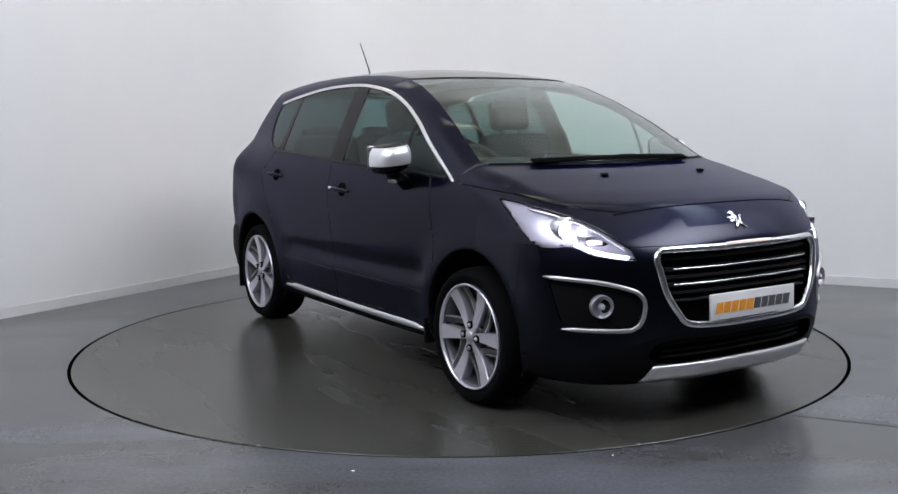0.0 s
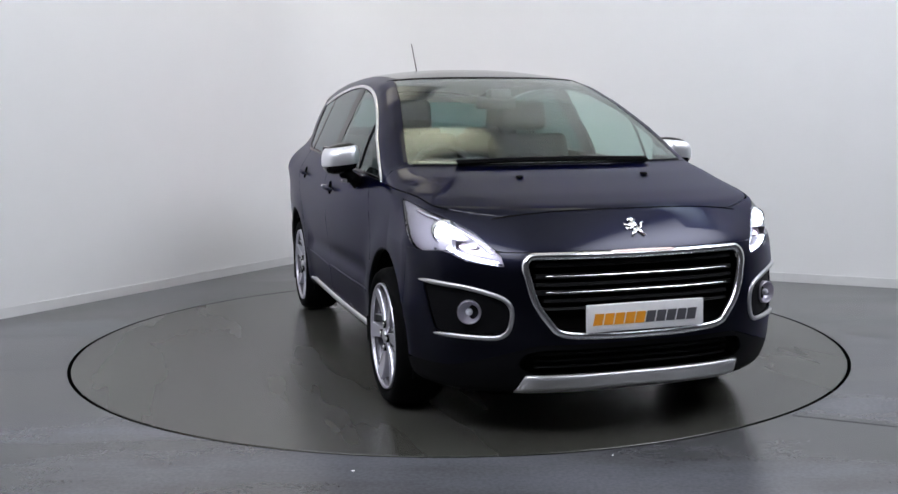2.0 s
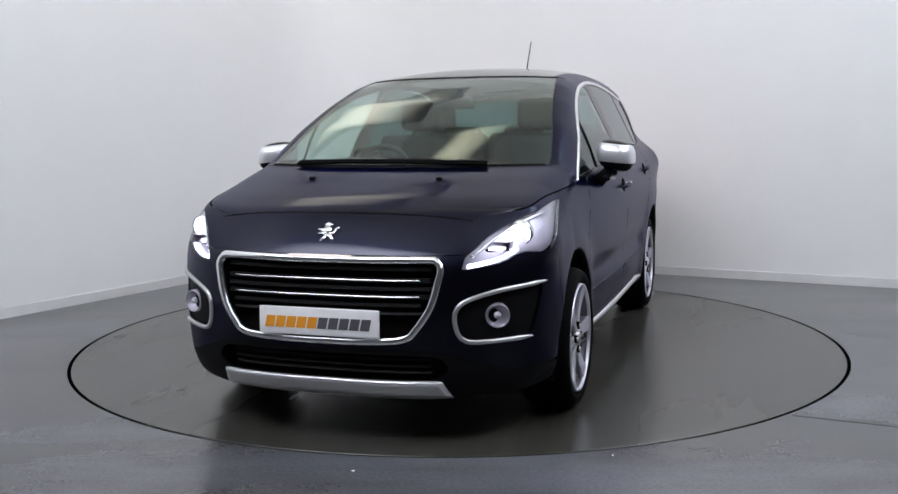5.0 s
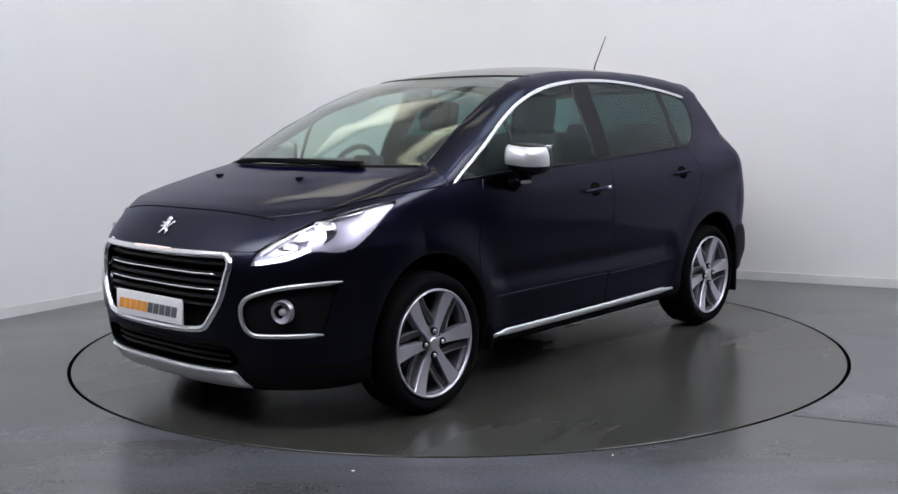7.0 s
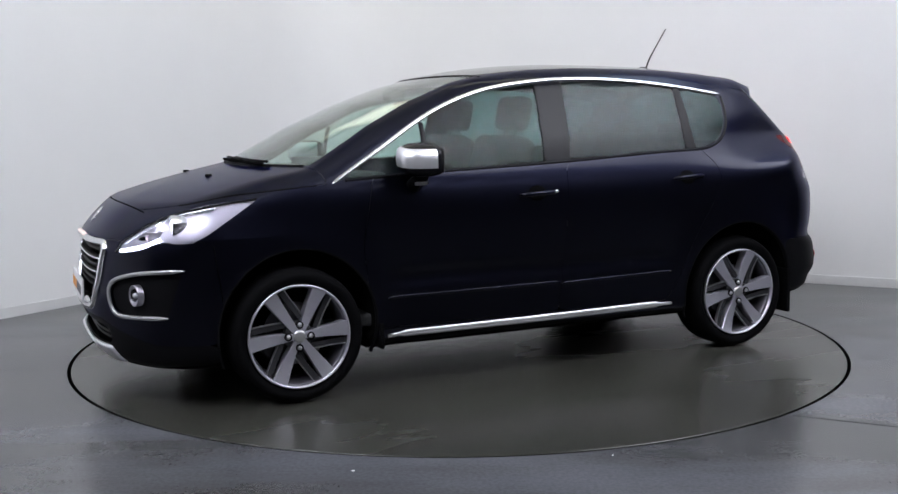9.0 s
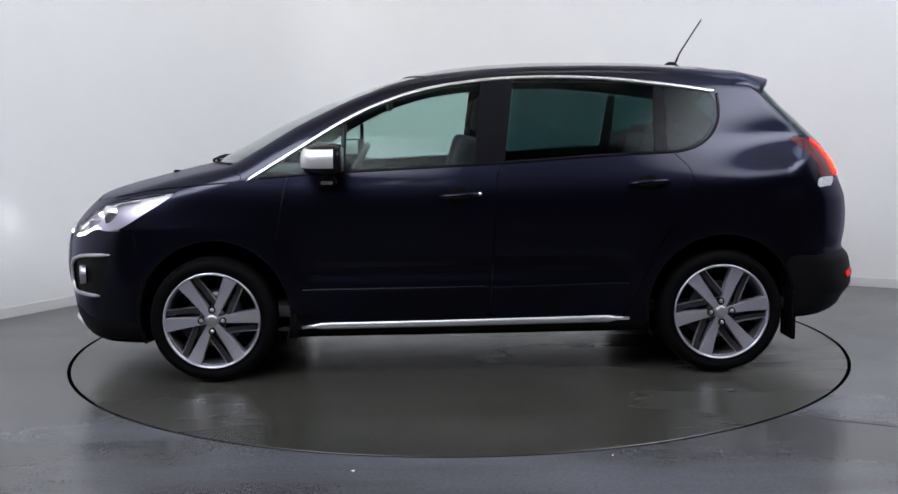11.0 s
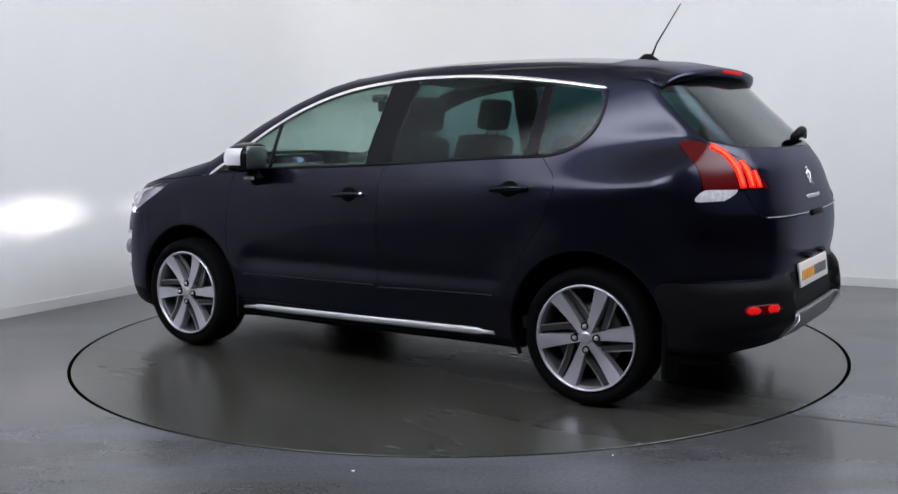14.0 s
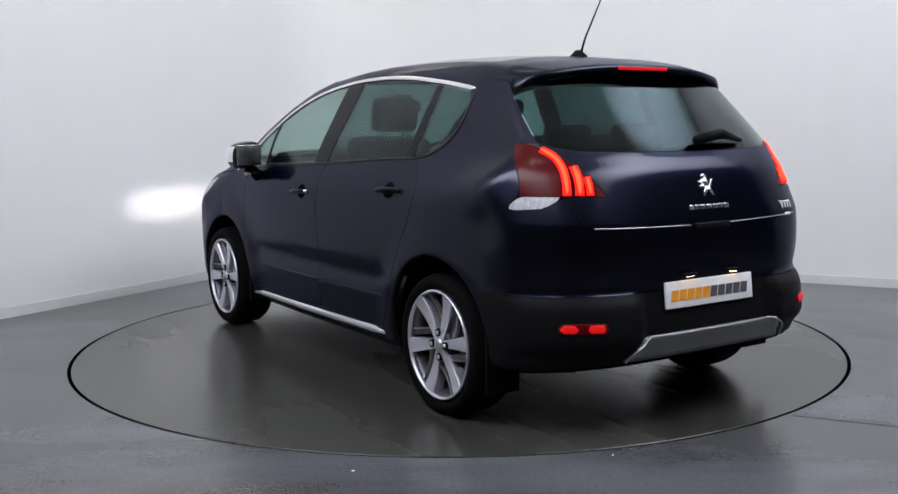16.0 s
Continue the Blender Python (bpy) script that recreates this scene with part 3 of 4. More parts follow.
def build_skin():
    """The left half of the body as a fine grid, cut along every outline; returns faces by panel name."""
    rings = []
    fan = 46
    ax0, ax1, z0, z1 = -1.40, 1.52, 0.82, 0.64
    for i in range(fan):
        rings.append((ax0, z0, -math.pi / 2 * (1 - i / fan)))
    mid = 150
    for i in range(mid + 1):
        rings.append((ax0 + (ax1 - ax0) * i / mid, z0 + (z1 - z0) * i / mid, 0.0))
    for i in range(1, fan + 1):
        rings.append((ax1, z1, math.pi / 2 * i / fan))
    across = 168
    v = np.linspace(-math.pi / 2, math.pi / 2, across + 1)
    grid = np.zeros((len(rings), across + 1, 3))
    for i, (x0, zc, phi) in enumerate(rings):
        d = np.stack([np.full_like(v, math.sin(phi)), math.cos(phi) * np.cos(v), math.cos(phi) * np.sin(v)], 1)
        lo, hi = np.zeros_like(v), np.full_like(v, 1.6)
        for _ in range(30):
            m = (lo + hi) / 2
            ins = skin(x0 + d[:, 0] * m, d[:, 1] * m, zc + d[:, 2] * m) < 0
            lo, hi = np.where(ins, m, lo), np.where(ins, hi, m)
        grid[i] = np.stack([x0 + d[:, 0] * lo, d[:, 1] * lo, zc + d[:, 2] * lo], 1)
    grid[:, 0, 1] = grid[:, -1, 1] = 0
    bm = bmesh.new()
    vs = [[None] * (across + 1) for _ in rings]
    for i in range(len(rings)):
        pole = i in (0, len(rings) - 1)
        for j in range(across + 1):
            vs[i][j] = vs[i][0] if pole and j else bm.verts.new(grid[i, j])
    for i in range(len(rings) - 1):
        for j in range(across):
            ring = [vs[i][j], vs[i + 1][j], vs[i + 1][j + 1], vs[i][j + 1]]
            ring = [q for k, q in enumerate(ring) if q is not ring[k - 1]]
            bm.faces.new(ring)
    bm.normal_update()
    bm.faces.ensure_lookup_table()
    f = bm.faces[len(bm.faces) // 2 + across // 2]
    if f.normal.dot(skin_normal(f.calc_center_median())) < 0:
        bmesh.ops.reverse_faces(bm, faces=bm.faces)

    def cut(which):
        bm.verts.ensure_lookup_table()
        bm.verts.index_update()
        co = np.array([q.co for q in bm.verts])
        d = which(co)
        d[np.abs(d) < 2e-4] = 0.0
        on = {bm.verts[i] for i in np.nonzero(d == 0)[0]}
        touched = set()
        dd = d.tolist()
        for e in [e for e in bm.edges if dd[e.verts[0].index] * dd[e.verts[1].index] < 0]:
            a, b = e.verts
            da, db = dd[a.index], dd[b.index]
            if abs(da) > 0.2 or abs(db) > 0.2:
                continue
            touched.update(e.link_faces)
            _, nv = bmesh.utils.edge_split(e, a, da / (da - db))
            on.add(nv)
        for q in on:
            touched.update(q.link_faces)
        for f in list(touched):
            if not f.is_valid:
                continue
            hits = [q for q in f.verts if q in on]
            if len(hits) == 2:
                a, b = hits
                if not any(b in e.verts for e in a.link_edges):
                    bmesh.utils.face_split(f, a, b)

    names = list(fields(np.zeros(1), np.zeros(1), np.zeros(1)))
    for key in names:
        cut(lambda c: fields(c[:, 0], c[:, 1], c[:, 2])[key])
    for k in range(len(PANE_LINES)):
        cut(lambda c: np.where((fields(c[:, 0], c[:, 1], c[:, 2])["windows"] < 0.01), pane_side(c[:, 0], c[:, 2], k), 1.0))
    bm.normal_update()
    faces = [f for f in bm.faces]
    mids = np.array([f.calc_center_median() for f in faces])
    fs = fields(mids[:, 0], mids[:, 1], mids[:, 2])
    order = ["arch_front", "arch_rear", "windows", "headlamp", "tail_lamp", "reverse_lamp", "grille", "intake", "fog_panel", "windshield", "rear_glass", "roof", "hood", "tailgate",
             "front_door", "rear_door", "lower_front", "lower_rear", "bumper_front", "sill"]
    panels = {}
    under = np.array([f.normal.z for f in faces]) < -0.75
    for i, f in enumerate(faces):
        name = next((n for n in order if fs[n][i] < 0), "body_shell")
        if name == "windows":
            k = sum(pane_side(mids[i, 0], mids[i, 2], q) < 0 for q in range(len(PANE_LINES)))
            name = PANES[k]
        if name in ("body_shell", "lower_front", "lower_rear", "sill", "bumper_front") and under[i] and mids[i, 2] < 0.4:
            name = "underbody"
        panels.setdefault(name, []).append(f)
    return bm, panels


def panel_mesh(faces, thick, gap, whole=True, sink=0.0):
    """Faces of the skin as a sheet with thickness and a fine gap round it; whole: both halves in one."""
    index, verts, polys = {}, [], []
    for f in faces:
        poly = []
        for q in f.verts:
            if q not in index:
                index[q] = len(verts)
                verts.append(q.co.copy())
            poly.append(index[q])
        polys.append(poly)
    count = {}
    for poly in polys:
        for a, b in zip(poly, poly[1:] + poly[:1]):
            count.setdefault((min(a, b), max(a, b)), []).append((a, b, poly))
    rim = [u[0] for u in count.values() if len(u) == 1]
    rim = [(a, b, poly) for a, b, poly in rim if not (whole and abs(verts[a].y) < 1e-5 and abs(verts[b].y) < 1e-5)]
    # even out the edge, then draw it in by the gap
    next_to = {}
    for a, b, _ in rim:
        next_to.setdefault(a, []).append(b)
        next_to.setdefault(b, []).append(a)
    for _ in range(3):
        fresh = {}
        for k, pair_ in next_to.items():
            if len(pair_) != 2:
                continue
            p, q = verts[pair_[0]] - verts[k], verts[pair_[1]] - verts[k]
            if p.length > 1e-6 and q.length > 1e-6 and p.normalized().dot(q.normalized()) < 0.2:
                fresh[k] = verts[k] * 0.4 + (verts[pair_[0]] + verts[pair_[1]]) * 0.3
        for k, p in fresh.items():
            if whole and abs(verts[k].y) < 1e-5:
                p.y = 0
            verts[k] = p
    normals = skin_normals(verts)
    push = {}
    for a, b, _ in rim:
        e = verts[b] - verts[a]
        if e.length > 1e-6:
            w = normals[a].cross(e.normalized())
            for k in (a, b):
                push[k] = push.get(k, Vector()) + w
    moved = [p.copy() for p in verts]
    for k, w in push.items():
        if w.length > 0.3:
            shift = w.normalized() * gap
            if abs(verts[k].y) < 1e-5 and whole:
                shift.y = 0
            moved[k] = verts[k] + shift - normals[k] * (0.0012 if gap > 0 else 0)
    n = len(verts)
    outer = [p - q * sink for p, q in zip(moved, normals)]
    inner = [p - q * (thick + sink) for p, q in zip(moved, normals)]
    if whole:
        for k in range(n):
            if abs(verts[k].y) < 1e-5:
                outer[k].y = inner[k].y = 0
    out_faces = [p for p in polys] + [[k + n for k in reversed(p)] for p in polys] + [[b, a, a + n, b + n] for a, b, _ in rim]
    bm = bmesh.new()
    bm.from_mesh(mesh_of("panel", outer + inner, out_faces))
    if whole:
        half = as_mesh(bm)
        bm = bmesh.new()
        bm.from_mesh(half)
        bm.from_mesh(mirrored(half))
        bmesh.ops.remove_doubles(bm, verts=[q for q in bm.verts if abs(q.co.y) < 1e-5], dist=1e-5)
    me = as_mesh(bm, "panel")
    me.shade_smooth()
    true = skin_normals([q.co for q in me.vertices])
    me.normals_split_custom_set_from_vertices([t if t.dot(q.normal) > 0 else -t for t, q in zip(true, me.vertices)])
    return me


def wheel(name, parent, x, y, turn):
    """An alloy wheel whose outer face looks to +y."""
    hub = new(name)
    hub.parent = parent
    hub.matrix_basis = pose(x, y, 0.323) @ (pose(0, 0, 0, 0, 0, 180) if y < 0 else Matrix.Identity(4)) @ pose(0, 0, 0, 0, turn, 0)
    hub["label"] = "two-tone alloy wheel with a black low-profile tyre"
    return hub


def wheel_parts(hub):
    # local: y = 0 is the wheel's outer face, the hub's axis runs along y
    w = 0.225
    tyre = lathe([(0.246, -0.012), (0.262, 0.004), (0.283, 0.012), (0.301, 0.006), (0.314, -0.012), (0.3205, -0.035), (0.323, -0.07), (0.323, -w / 2), (0.323, -w + 0.07),
                  (0.318, -w + 0.03), (0.296, -w), (0.25, -w + 0.01), (0.246, -w + 0.03)], "Y", 96, True)
    t = part("tyre", tyre, RUBBER, hub)
    groove = bmesh.new()
    for d in (-0.075, -0.112, -0.15):
        ring = lathe([(0.3230, d - 0.004), (0.3232, d + 0.004)], "Y", 64)
        groove.from_mesh(as_mesh(ring))
    part("tread_groove", groove, LINER, t)
    rim = lathe([(0.249, 0.0), (0.247, 0.008), (0.240, 0.008), (0.236, -0.004), (0.238, -0.018), (0.246, -0.018)], "Y", 96, True)
    part("rim", rim, ALLOY, hub)
    barrel = lathe([(0.237, -0.006), (0.228, -0.03), (0.222, -0.08), (0.215, -0.19), (0.24, -0.205), (0.2455, -0.19), (0.2455, -0.02)], "Y", 96, True)
    part("rim_barrel", barrel, BARREL, hub, "dark grey inner rim")
    disc = lathe([(0.06, -0.09), (0.150, -0.09), (0.150, -0.108), (0.06, -0.108)], "Y", 64, True)
    part("brake_disc", disc, BRAKE, hub)
    back = lathe([(0.001, -0.14), (0.218, -0.14), (0.218, -0.146)], "Y", 48)
    part("backplate", back, LINER, hub)
    cal = box(0.07, 0.09, 0.12, 0.015, (0.14, -0.10, 0.05))
    part("caliper", cal, GREY, hub)

    def spoke(r0, r1, w0, w1, y0, y1, depth, side):
        """A tapering bar from the hub to the rim, dished inwards."""
        bm = bmesh.new()
        rows = []
        for k in range(7):
            s = k / 6
            r = r0 + (r1 - r0) * s
            ww = w0 + (w1 - w0) * s
            yy = y0 + (y1 - y0) * s - 0.010 * math.sin(math.pi * s)
            rows.append([bm.verts.new((side + u * ww, yy - dd, r)) for u, dd in ((-0.5, depth), (-0.5, 0.006), (-0.46, 0.0), (0.46, 0.0), (0.5, 0.006), (0.5, depth))])
        for a, b in zip(rows, rows[1:]):
            for k in range(5):
                bm.faces.new((a[k], a[k + 1], b[k + 1], b[k]))
        bm.faces.new(rows[0])
        bm.faces.new(rows[-1][::-1])
        bmesh.ops.recalc_face_normals(bm, faces=bm.faces)
        return as_mesh(bm, "spoke")

    bright = spoke(0.028, 0.240, 0.032, 0.074, -0.006, 0.003, 0.05, 0.0)
    dark = spoke(0.060, 0.232, 0.022, 0.030, -0.026, -0.014, 0.035, -0.058)
    edge = spoke(0.075, 0.230, 0.004, 0.004, -0.022, -0.010, 0.02, -0.0745)
    foot = spoke(0.220, 0.238, 0.052, 0.066, -0.014, -0.008, 0.03, -0.052)
    for k in range(6):
        part("spoke", bright, ALLOY, hub, m=pose(0, 0, 0, 0, 60 * k, 0))
        bar = part("dark_spoke", dark, WHEEL_GREY, hub, "dark grey secondary spoke", m=pose(0, 0, 0, 0, 60 * k, 0))
        part("spoke_edge", edge, SATIN, bar, "thin bright machined edge")
        part("spoke_foot", foot, WHEEL_GREY, bar)
    core = lathe([(0.001, -0.012), (0.030, -0.012), (0.040, -0.018), (0.066, -0.022), (0.070, -0.03), (0.070, -0.06)], "Y", 48)
    part("hub_centre", core, WHEEL_GREY, hub)
    cap = lathe([(0.001, 0.004), (0.020, 0.003), (0.028, 0.0), (0.030, -0.004), (0.030, -0.014)], "Y", 32)
    part("hub_cap", cap, SATIN, hub)
    nut = as_mesh(lathe([(0.001, 0.008), (0.007, 0.008), (0.011, 0.003), (0.011, -0.018)], "Y", 12))
    well = as_mesh(lathe([(0.018, -0.012), (0.0175, 0.003), (0.0145, 0.003), (0.012, -0.016)], "Y", 20))
    for k in range(4):
        a = math.radians(90 * k + 36)
        at = Matrix.Translation((0.055 * math.cos(a), -0.002, 0.055 * math.sin(a)))
        bolt = part("wheel_bolt", nut, SATIN, hub, m=at)
        part("bolt_well", well, LINER, bolt)


def plate(parent, m, label):
    board = part("number_plate", box(0.012, 0.525, 0.113, 0.004), PLATE, parent, label, m)
    # ten slanted bars in two colours stand for the dealer's mark
    for k in range(10):
        w = 0.040
        y = -0.212 + k * 0.0465
        bm = box(0.0025, w, 0.046)
        for q in bm.verts:
            q.co.y += q.co.z * 0.22
        part("print_bar", bm, ORANGE if k < 5 else PRINT, board, m=Matrix.Translation((0.0065, y, -0.004)))
    return board


def emblem(parent, m, size):
    """A plain upright shape of a few rounded limbs in bright metal."""
    bm = bmesh.new()
    limbs = ((((-0.10, 0.30), (0.02, 0.12), (0.08, -0.10)), (0.13, 0.15, 0.10)), (((0.06, -0.05), (0.20, -0.22), (0.36, -0.46)), (0.11, 0.08, 0.05)),
             (((0.04, -0.06), (-0.06, -0.26), (-0.22, -0.46)), (0.11, 0.08, 0.05)), (((0.0, 0.16), (-0.24, 0.10), (-0.44, 0.16)), (0.09, 0.06, 0.05)),
             (((0.0, 0.06), (-0.20, -0.06), (-0.40, -0.06)), (0.09, 0.06, 0.05)), (((-0.22, 0.36), (-0.06, 0.40), (0.14, 0.34)), (0.06, 0.11, 0.05)),
             (((0.10, -0.10), (0.30, -0.02), (0.34, 0.16), (0.46, 0.24)), (0.06, 0.045, 0.045, 0.06)))
    for line, radii in limbs:
        bm.from_mesh(tube([(0, y, z) for y, z in line], list(radii), 10))
    bmesh.ops.scale(bm, vec=(size * 0.35, size, size), verts=bm.verts)
    return part("badge", bm, CHROME, parent, "bright chrome badge", m)


def facing(p, nm):
    """A pose at p whose x axis points along nm, z as upright as can be."""
    x = Vector(nm).normalized()
    y = Vector((0, 0, 1)).cross(x).normalized()
    z = x.cross(y)
    return Matrix((( x.x, y.x, z.x, p[0]), (x.y, y.y, z.y, p[1]), (x.z, y.z, z.z, p[2]), (0, 0, 0, 1)))


def seat(parent, x, y, rear=False):
    s = new("seat" if not rear else "rear_seat")
    s.parent = parent
    s.matrix_basis = pose(x, y, 0.0)
    s["label"] = "dark cloth car seat with a headrest"
    w = 0.50 if not rear else 0.44
    part("cushion", box(0.50, w, 0.18, 0.06, (0.05, 0, 0.62), 3), FABRIC, s)
    back = box(0.15, w, 0.62, 0.06, (0, 0, 0.31), 3)
    part("backrest", back, FABRIC, s, m=pose(-0.20, 0, 0.64, 0, -17, 0))
    head = box(0.10, 0.27, 0.19, 0.045, (0, 0, 0), 3)
    part("headrest", head, FABRIC, s, m=pose(-0.43, 0, 1.36 if not rear else 1.20, 0, -12, 0))
    for q in (-0.06, 0.06):
        part("headrest_post", tube([(-0.395, q, 1.12 if rear else 1.2), (-0.43, q, 1.2 if rear else 1.32)], 0.007), BLACK, s)


def car():
    base = new("car")
    tagged(base, "dark navy metallic five-door family car with chrome trim and lit lamps", "car")
    bm, panels = build_skin()
    shown = {  # name: (material, thickness, gap, whole, sink, part name, label)
        "body_shell": (PAINT, 0.010, 0.0022, True, 0.0, "body", ""),
        "hood": (PAINT, 0.010, 0.0035, True, 0.0, "bonnet", ""),
        "bumper_front": (PAINT, 0.012, 0.0015, True, 0.0, "front_bumper", ""),
        "lower_front": (BLACK, 0.012, 0.0005, True, 0.0, "lower_front_bumper", "black plastic lower bumper"),
        "lower_rear": (BLACK, 0.012, 0.001, True, 0.0, "lower_rear_bumper", "black plastic lower bumper"),
        "tailgate": (PAINT, 0.012, 0.0025, True, 0.0, "tailgate", ""),
        "roof": (ROOF, 0.008, 0.0025, True, 0.0, "roof_panel", "gloss black panoramic roof panel"),
        "windshield": (SCREEN, 0.005, 0.001, True, 0.001, "windscreen", "clear greenish windscreen"),
        "rear_glass": (TINT, 0.005, 0.002, True, 0.0, "rear_window", "dark tinted rear window"),
        "underbody": (LINER, 0.010, 0.0, True, 0.0, "underbody", "black underbody"),
        "sill": (BLACK, 0.010, 0.0005, False, 0.0, "sill_skirt", "black plastic sill"),
        "front_door": (PAINT, 0.020, 0.0022, False, 0.0, "front_door", ""),
        "rear_door": (PAINT, 0.020, 0.0022, False, 0.0, "rear_door", ""),
        "front_quarter_glass": (GLASS, 0.004, 0.004, False, 0.003, "quarter_window", "clear quarter window"),
        "front_door_glass": (GLASS, 0.004, 0.004, False, 0.003, "door_window", "clear greenish door window"),
        "rear_door_glass": (TINT, 0.004, 0.004, False, 0.003, "door_window", "dark tinted door window"),
        "rear_quarter_glass": (TINT, 0.004, 0.003, False, 0.002, "quarter_window", "dark tinted quarter window"),
        "b_pillar": (GLOSS, 0.02, 0.0, False, 0.0015, "pillar_trim", "gloss black pillar trim"),
        "c_pillar": (GLOSS, 0.02, 0.0, False, 0.0015, "pillar_trim", "gloss black pillar trim"),
        "headlamp": (CLEAR, 0.003, 0.002, False, 0.0, "headlamp", "lit clear swept-back headlamp"),
        "tail_lamp": (RED, 0.006, 0.002, False, 0.0, "tail_lamp", "lit red tail lamp"),
        "reverse_lamp": (WHITE_LENS, 0.006, 0.0015, False, 0.0, "reversing_lamp", "clear white reversing lens"),
        "fog_panel": (BLACK, 0.004, 0.0, False, 0.014, "fog_lamp_panel", "black plastic fog lamp panel"),
    }
    made = {}
    for key, (mat, thick, gap, whole, sink, name, label) in shown.items():
        if key not in panels:
            continue
        me = panel_mesh(panels[key], thick, gap, whole, sink)
        made[key] = [part(name, me, mat, base, label)] if whole else list(pair(name, me, mat, base, label))
        if mat in (GLASS, TINT, CLEAR, SCREEN):
            for ob in made[key]:
                ob.visible_shadow = False
    slot_at = on_skin(1.30, 0.815, "corner")
    lamp_faces = [f for f in panels["headlamp"] if abs(f.calc_center_median().y - slot_at.y) > 0.044 or abs(f.calc_center_median().z - slot_at.z) > 0.017]
    bowl = panel_mesh(lamp_faces, 0.004, -0.003, False, 0.022)
    made["bowl"] = [part("lamp_bowl", me, REFLECTOR, made["headlamp"][k], "silvery lamp bowl") for k, me in enumerate((bowl, mirrored(bowl)))]
    bm.free()

    # wheels and their housings
    for sx in (1, -1):
        liner = lathe([(0.395, -0.02), (0.395, -0.40), (0.03, -0.40)], "Y", 48)
        bmesh.ops.bisect_plane(liner, geom=liner.verts[:] + liner.edges[:] + liner.faces[:], plane_co=(0, 0, -0.10), plane_no=(0, 0, 1), clear_inner=True)
        bmesh.ops.translate(liner, vec=(sx * AXLE, 0.86, ARCH_Z), verts=liner.verts)
        pair("wheel_housing", liner, LINER, base, "black wheel arch liner")
        lip = bmesh.new()
        ring = []
        for k in range(61):
            a = math.radians(-22 + 224 * k / 60)
            row = []
            for r, inset in ((ARCH_R - 0.002, 0.03), (ARCH_R - 0.006, 0.004), (ARCH_R + 0.003, -0.0005), (ARCH_R + 0.008, 0.003)):
                x, z = sx * AXLE + r * math.cos(a), ARCH_Z + r * math.sin(a)
                row.append(lip.verts.new((x, on_skin(x, max(z, 0.24), "side").y - inset, z)))
            ring.append(row)
        for a, b in zip(ring, ring[1:]):
            for k in range(3):
                f = lip.faces.new((a[k], a[k + 1], b[k + 1], b[k]))
                f.smooth = True
        bmesh.ops.recalc_face_normals(lip, faces=lip.faces)
        pair("arch_lip", lip, BLACK, base, "black wheel arch edge")
    first = wheel("wheel", base, AXLE + 0.012, 0.885, 35)
    wheel_parts(first)
    for x, y, turn in ((-AXLE, 0.872, 40), (AXLE + 0.012, -0.885, 33), (-AXLE, -0.872, 8)):
        c = copy_thing(first, pose(x, y, 0.323) @ (pose(0, 0, 0, 0, 0, 180) if y < 0 else Matrix.Identity(4)) @ pose(0, 0, 0, 0, turn, 0))
        c.parent = base
    for sx, xx in ((1, 0.90), (-1, -1.685)):
        flap = box(0.022, 0.17, 0.13 if sx > 0 else 0.26, 0.008, (xx, 0.79, 0.30 if sx < 0 else 0.28))
        pair("mud_flap", flap, RUBBER, base, "black mud flap")

    # chrome and mouldings
    top_line = [(1.125, 1.030), (0.88, 1.180), (0.642, 1.324), (0.432, 1.421), (0.189, 1.492), (-0.114, 1.534), (-0.40, 1.545), (-0.70, 1.535), (-1.033, 1.501), (-1.312, 1.460)]
    pair("window_trim", strip(top_line, "side", 0.022, 0.006, taper=0.06), CHROME, base, "chrome strip over the side windows")
    low_line = [(1.06, 1.046), (0.59, 1.074), (-0.14, 1.105), (-0.72, 1.138), (-1.03, 1.150), (-1.12, 1.160), (-1.19, 1.183), (-1.25, 1.222), (-1.295, 1.28), (-1.318, 1.36), (-1.318, 1.45)]
    pair("window_seal", strip(low_line, "side", 0.016, 0.004), GLOSS, base, "black rubber window seal")
    for (low, high) in PANE_LINES[:1]:
        pair("window_bar", strip([(low, 1.08), (high, 1.315)], "side", 0.026, 0.004), GLOSS, base, "black window divider")
    pair("sill_trim", strip([(0.83, 0.272), (0.80, 0.278), (0.0, 0.288), (-0.76, 0.297), (-0.80, 0.300)], "side", 0.036, 0.012, taper=0.14), CAP, base, "chrome strip along the sill")
    for x0, x1 in ((0.86, -0.09), (-0.12, -0.82)):
        pair("door_moulding", strip([(x0, 0.466), (x1, 0.480 if x1 < -0.5 else 0.474)], "side", 0.014, 0.004, taper=0.03), PAINT, base, "body-coloured door moulding")

    # door handles, in front of flat black discs that paint the recesses' shade
    for x0, x1, z in ((0.148, -0.062, 0.945), (-0.815, -1.018, 0.995)):
        xm = (x0 + x1) / 2
        dish = on_skin(xm, z + 0.004, "side")
        pad = lathe([(0.001, 0.0015), (0.044, 0.0015), (0.050, 0.0005), (0.051, -0.01)], "X", 32)
        bmesh.ops.scale(pad, vec=(1, 1.0, 0.78), verts=pad.verts)
        bmesh.ops.transform(pad, matrix=facing(dish, skin_normal(dish)), verts=pad.verts)
        pair("recess_shade", pad, LINER, base, "flat black disc painting the shade of the handle recess")
        grip = []
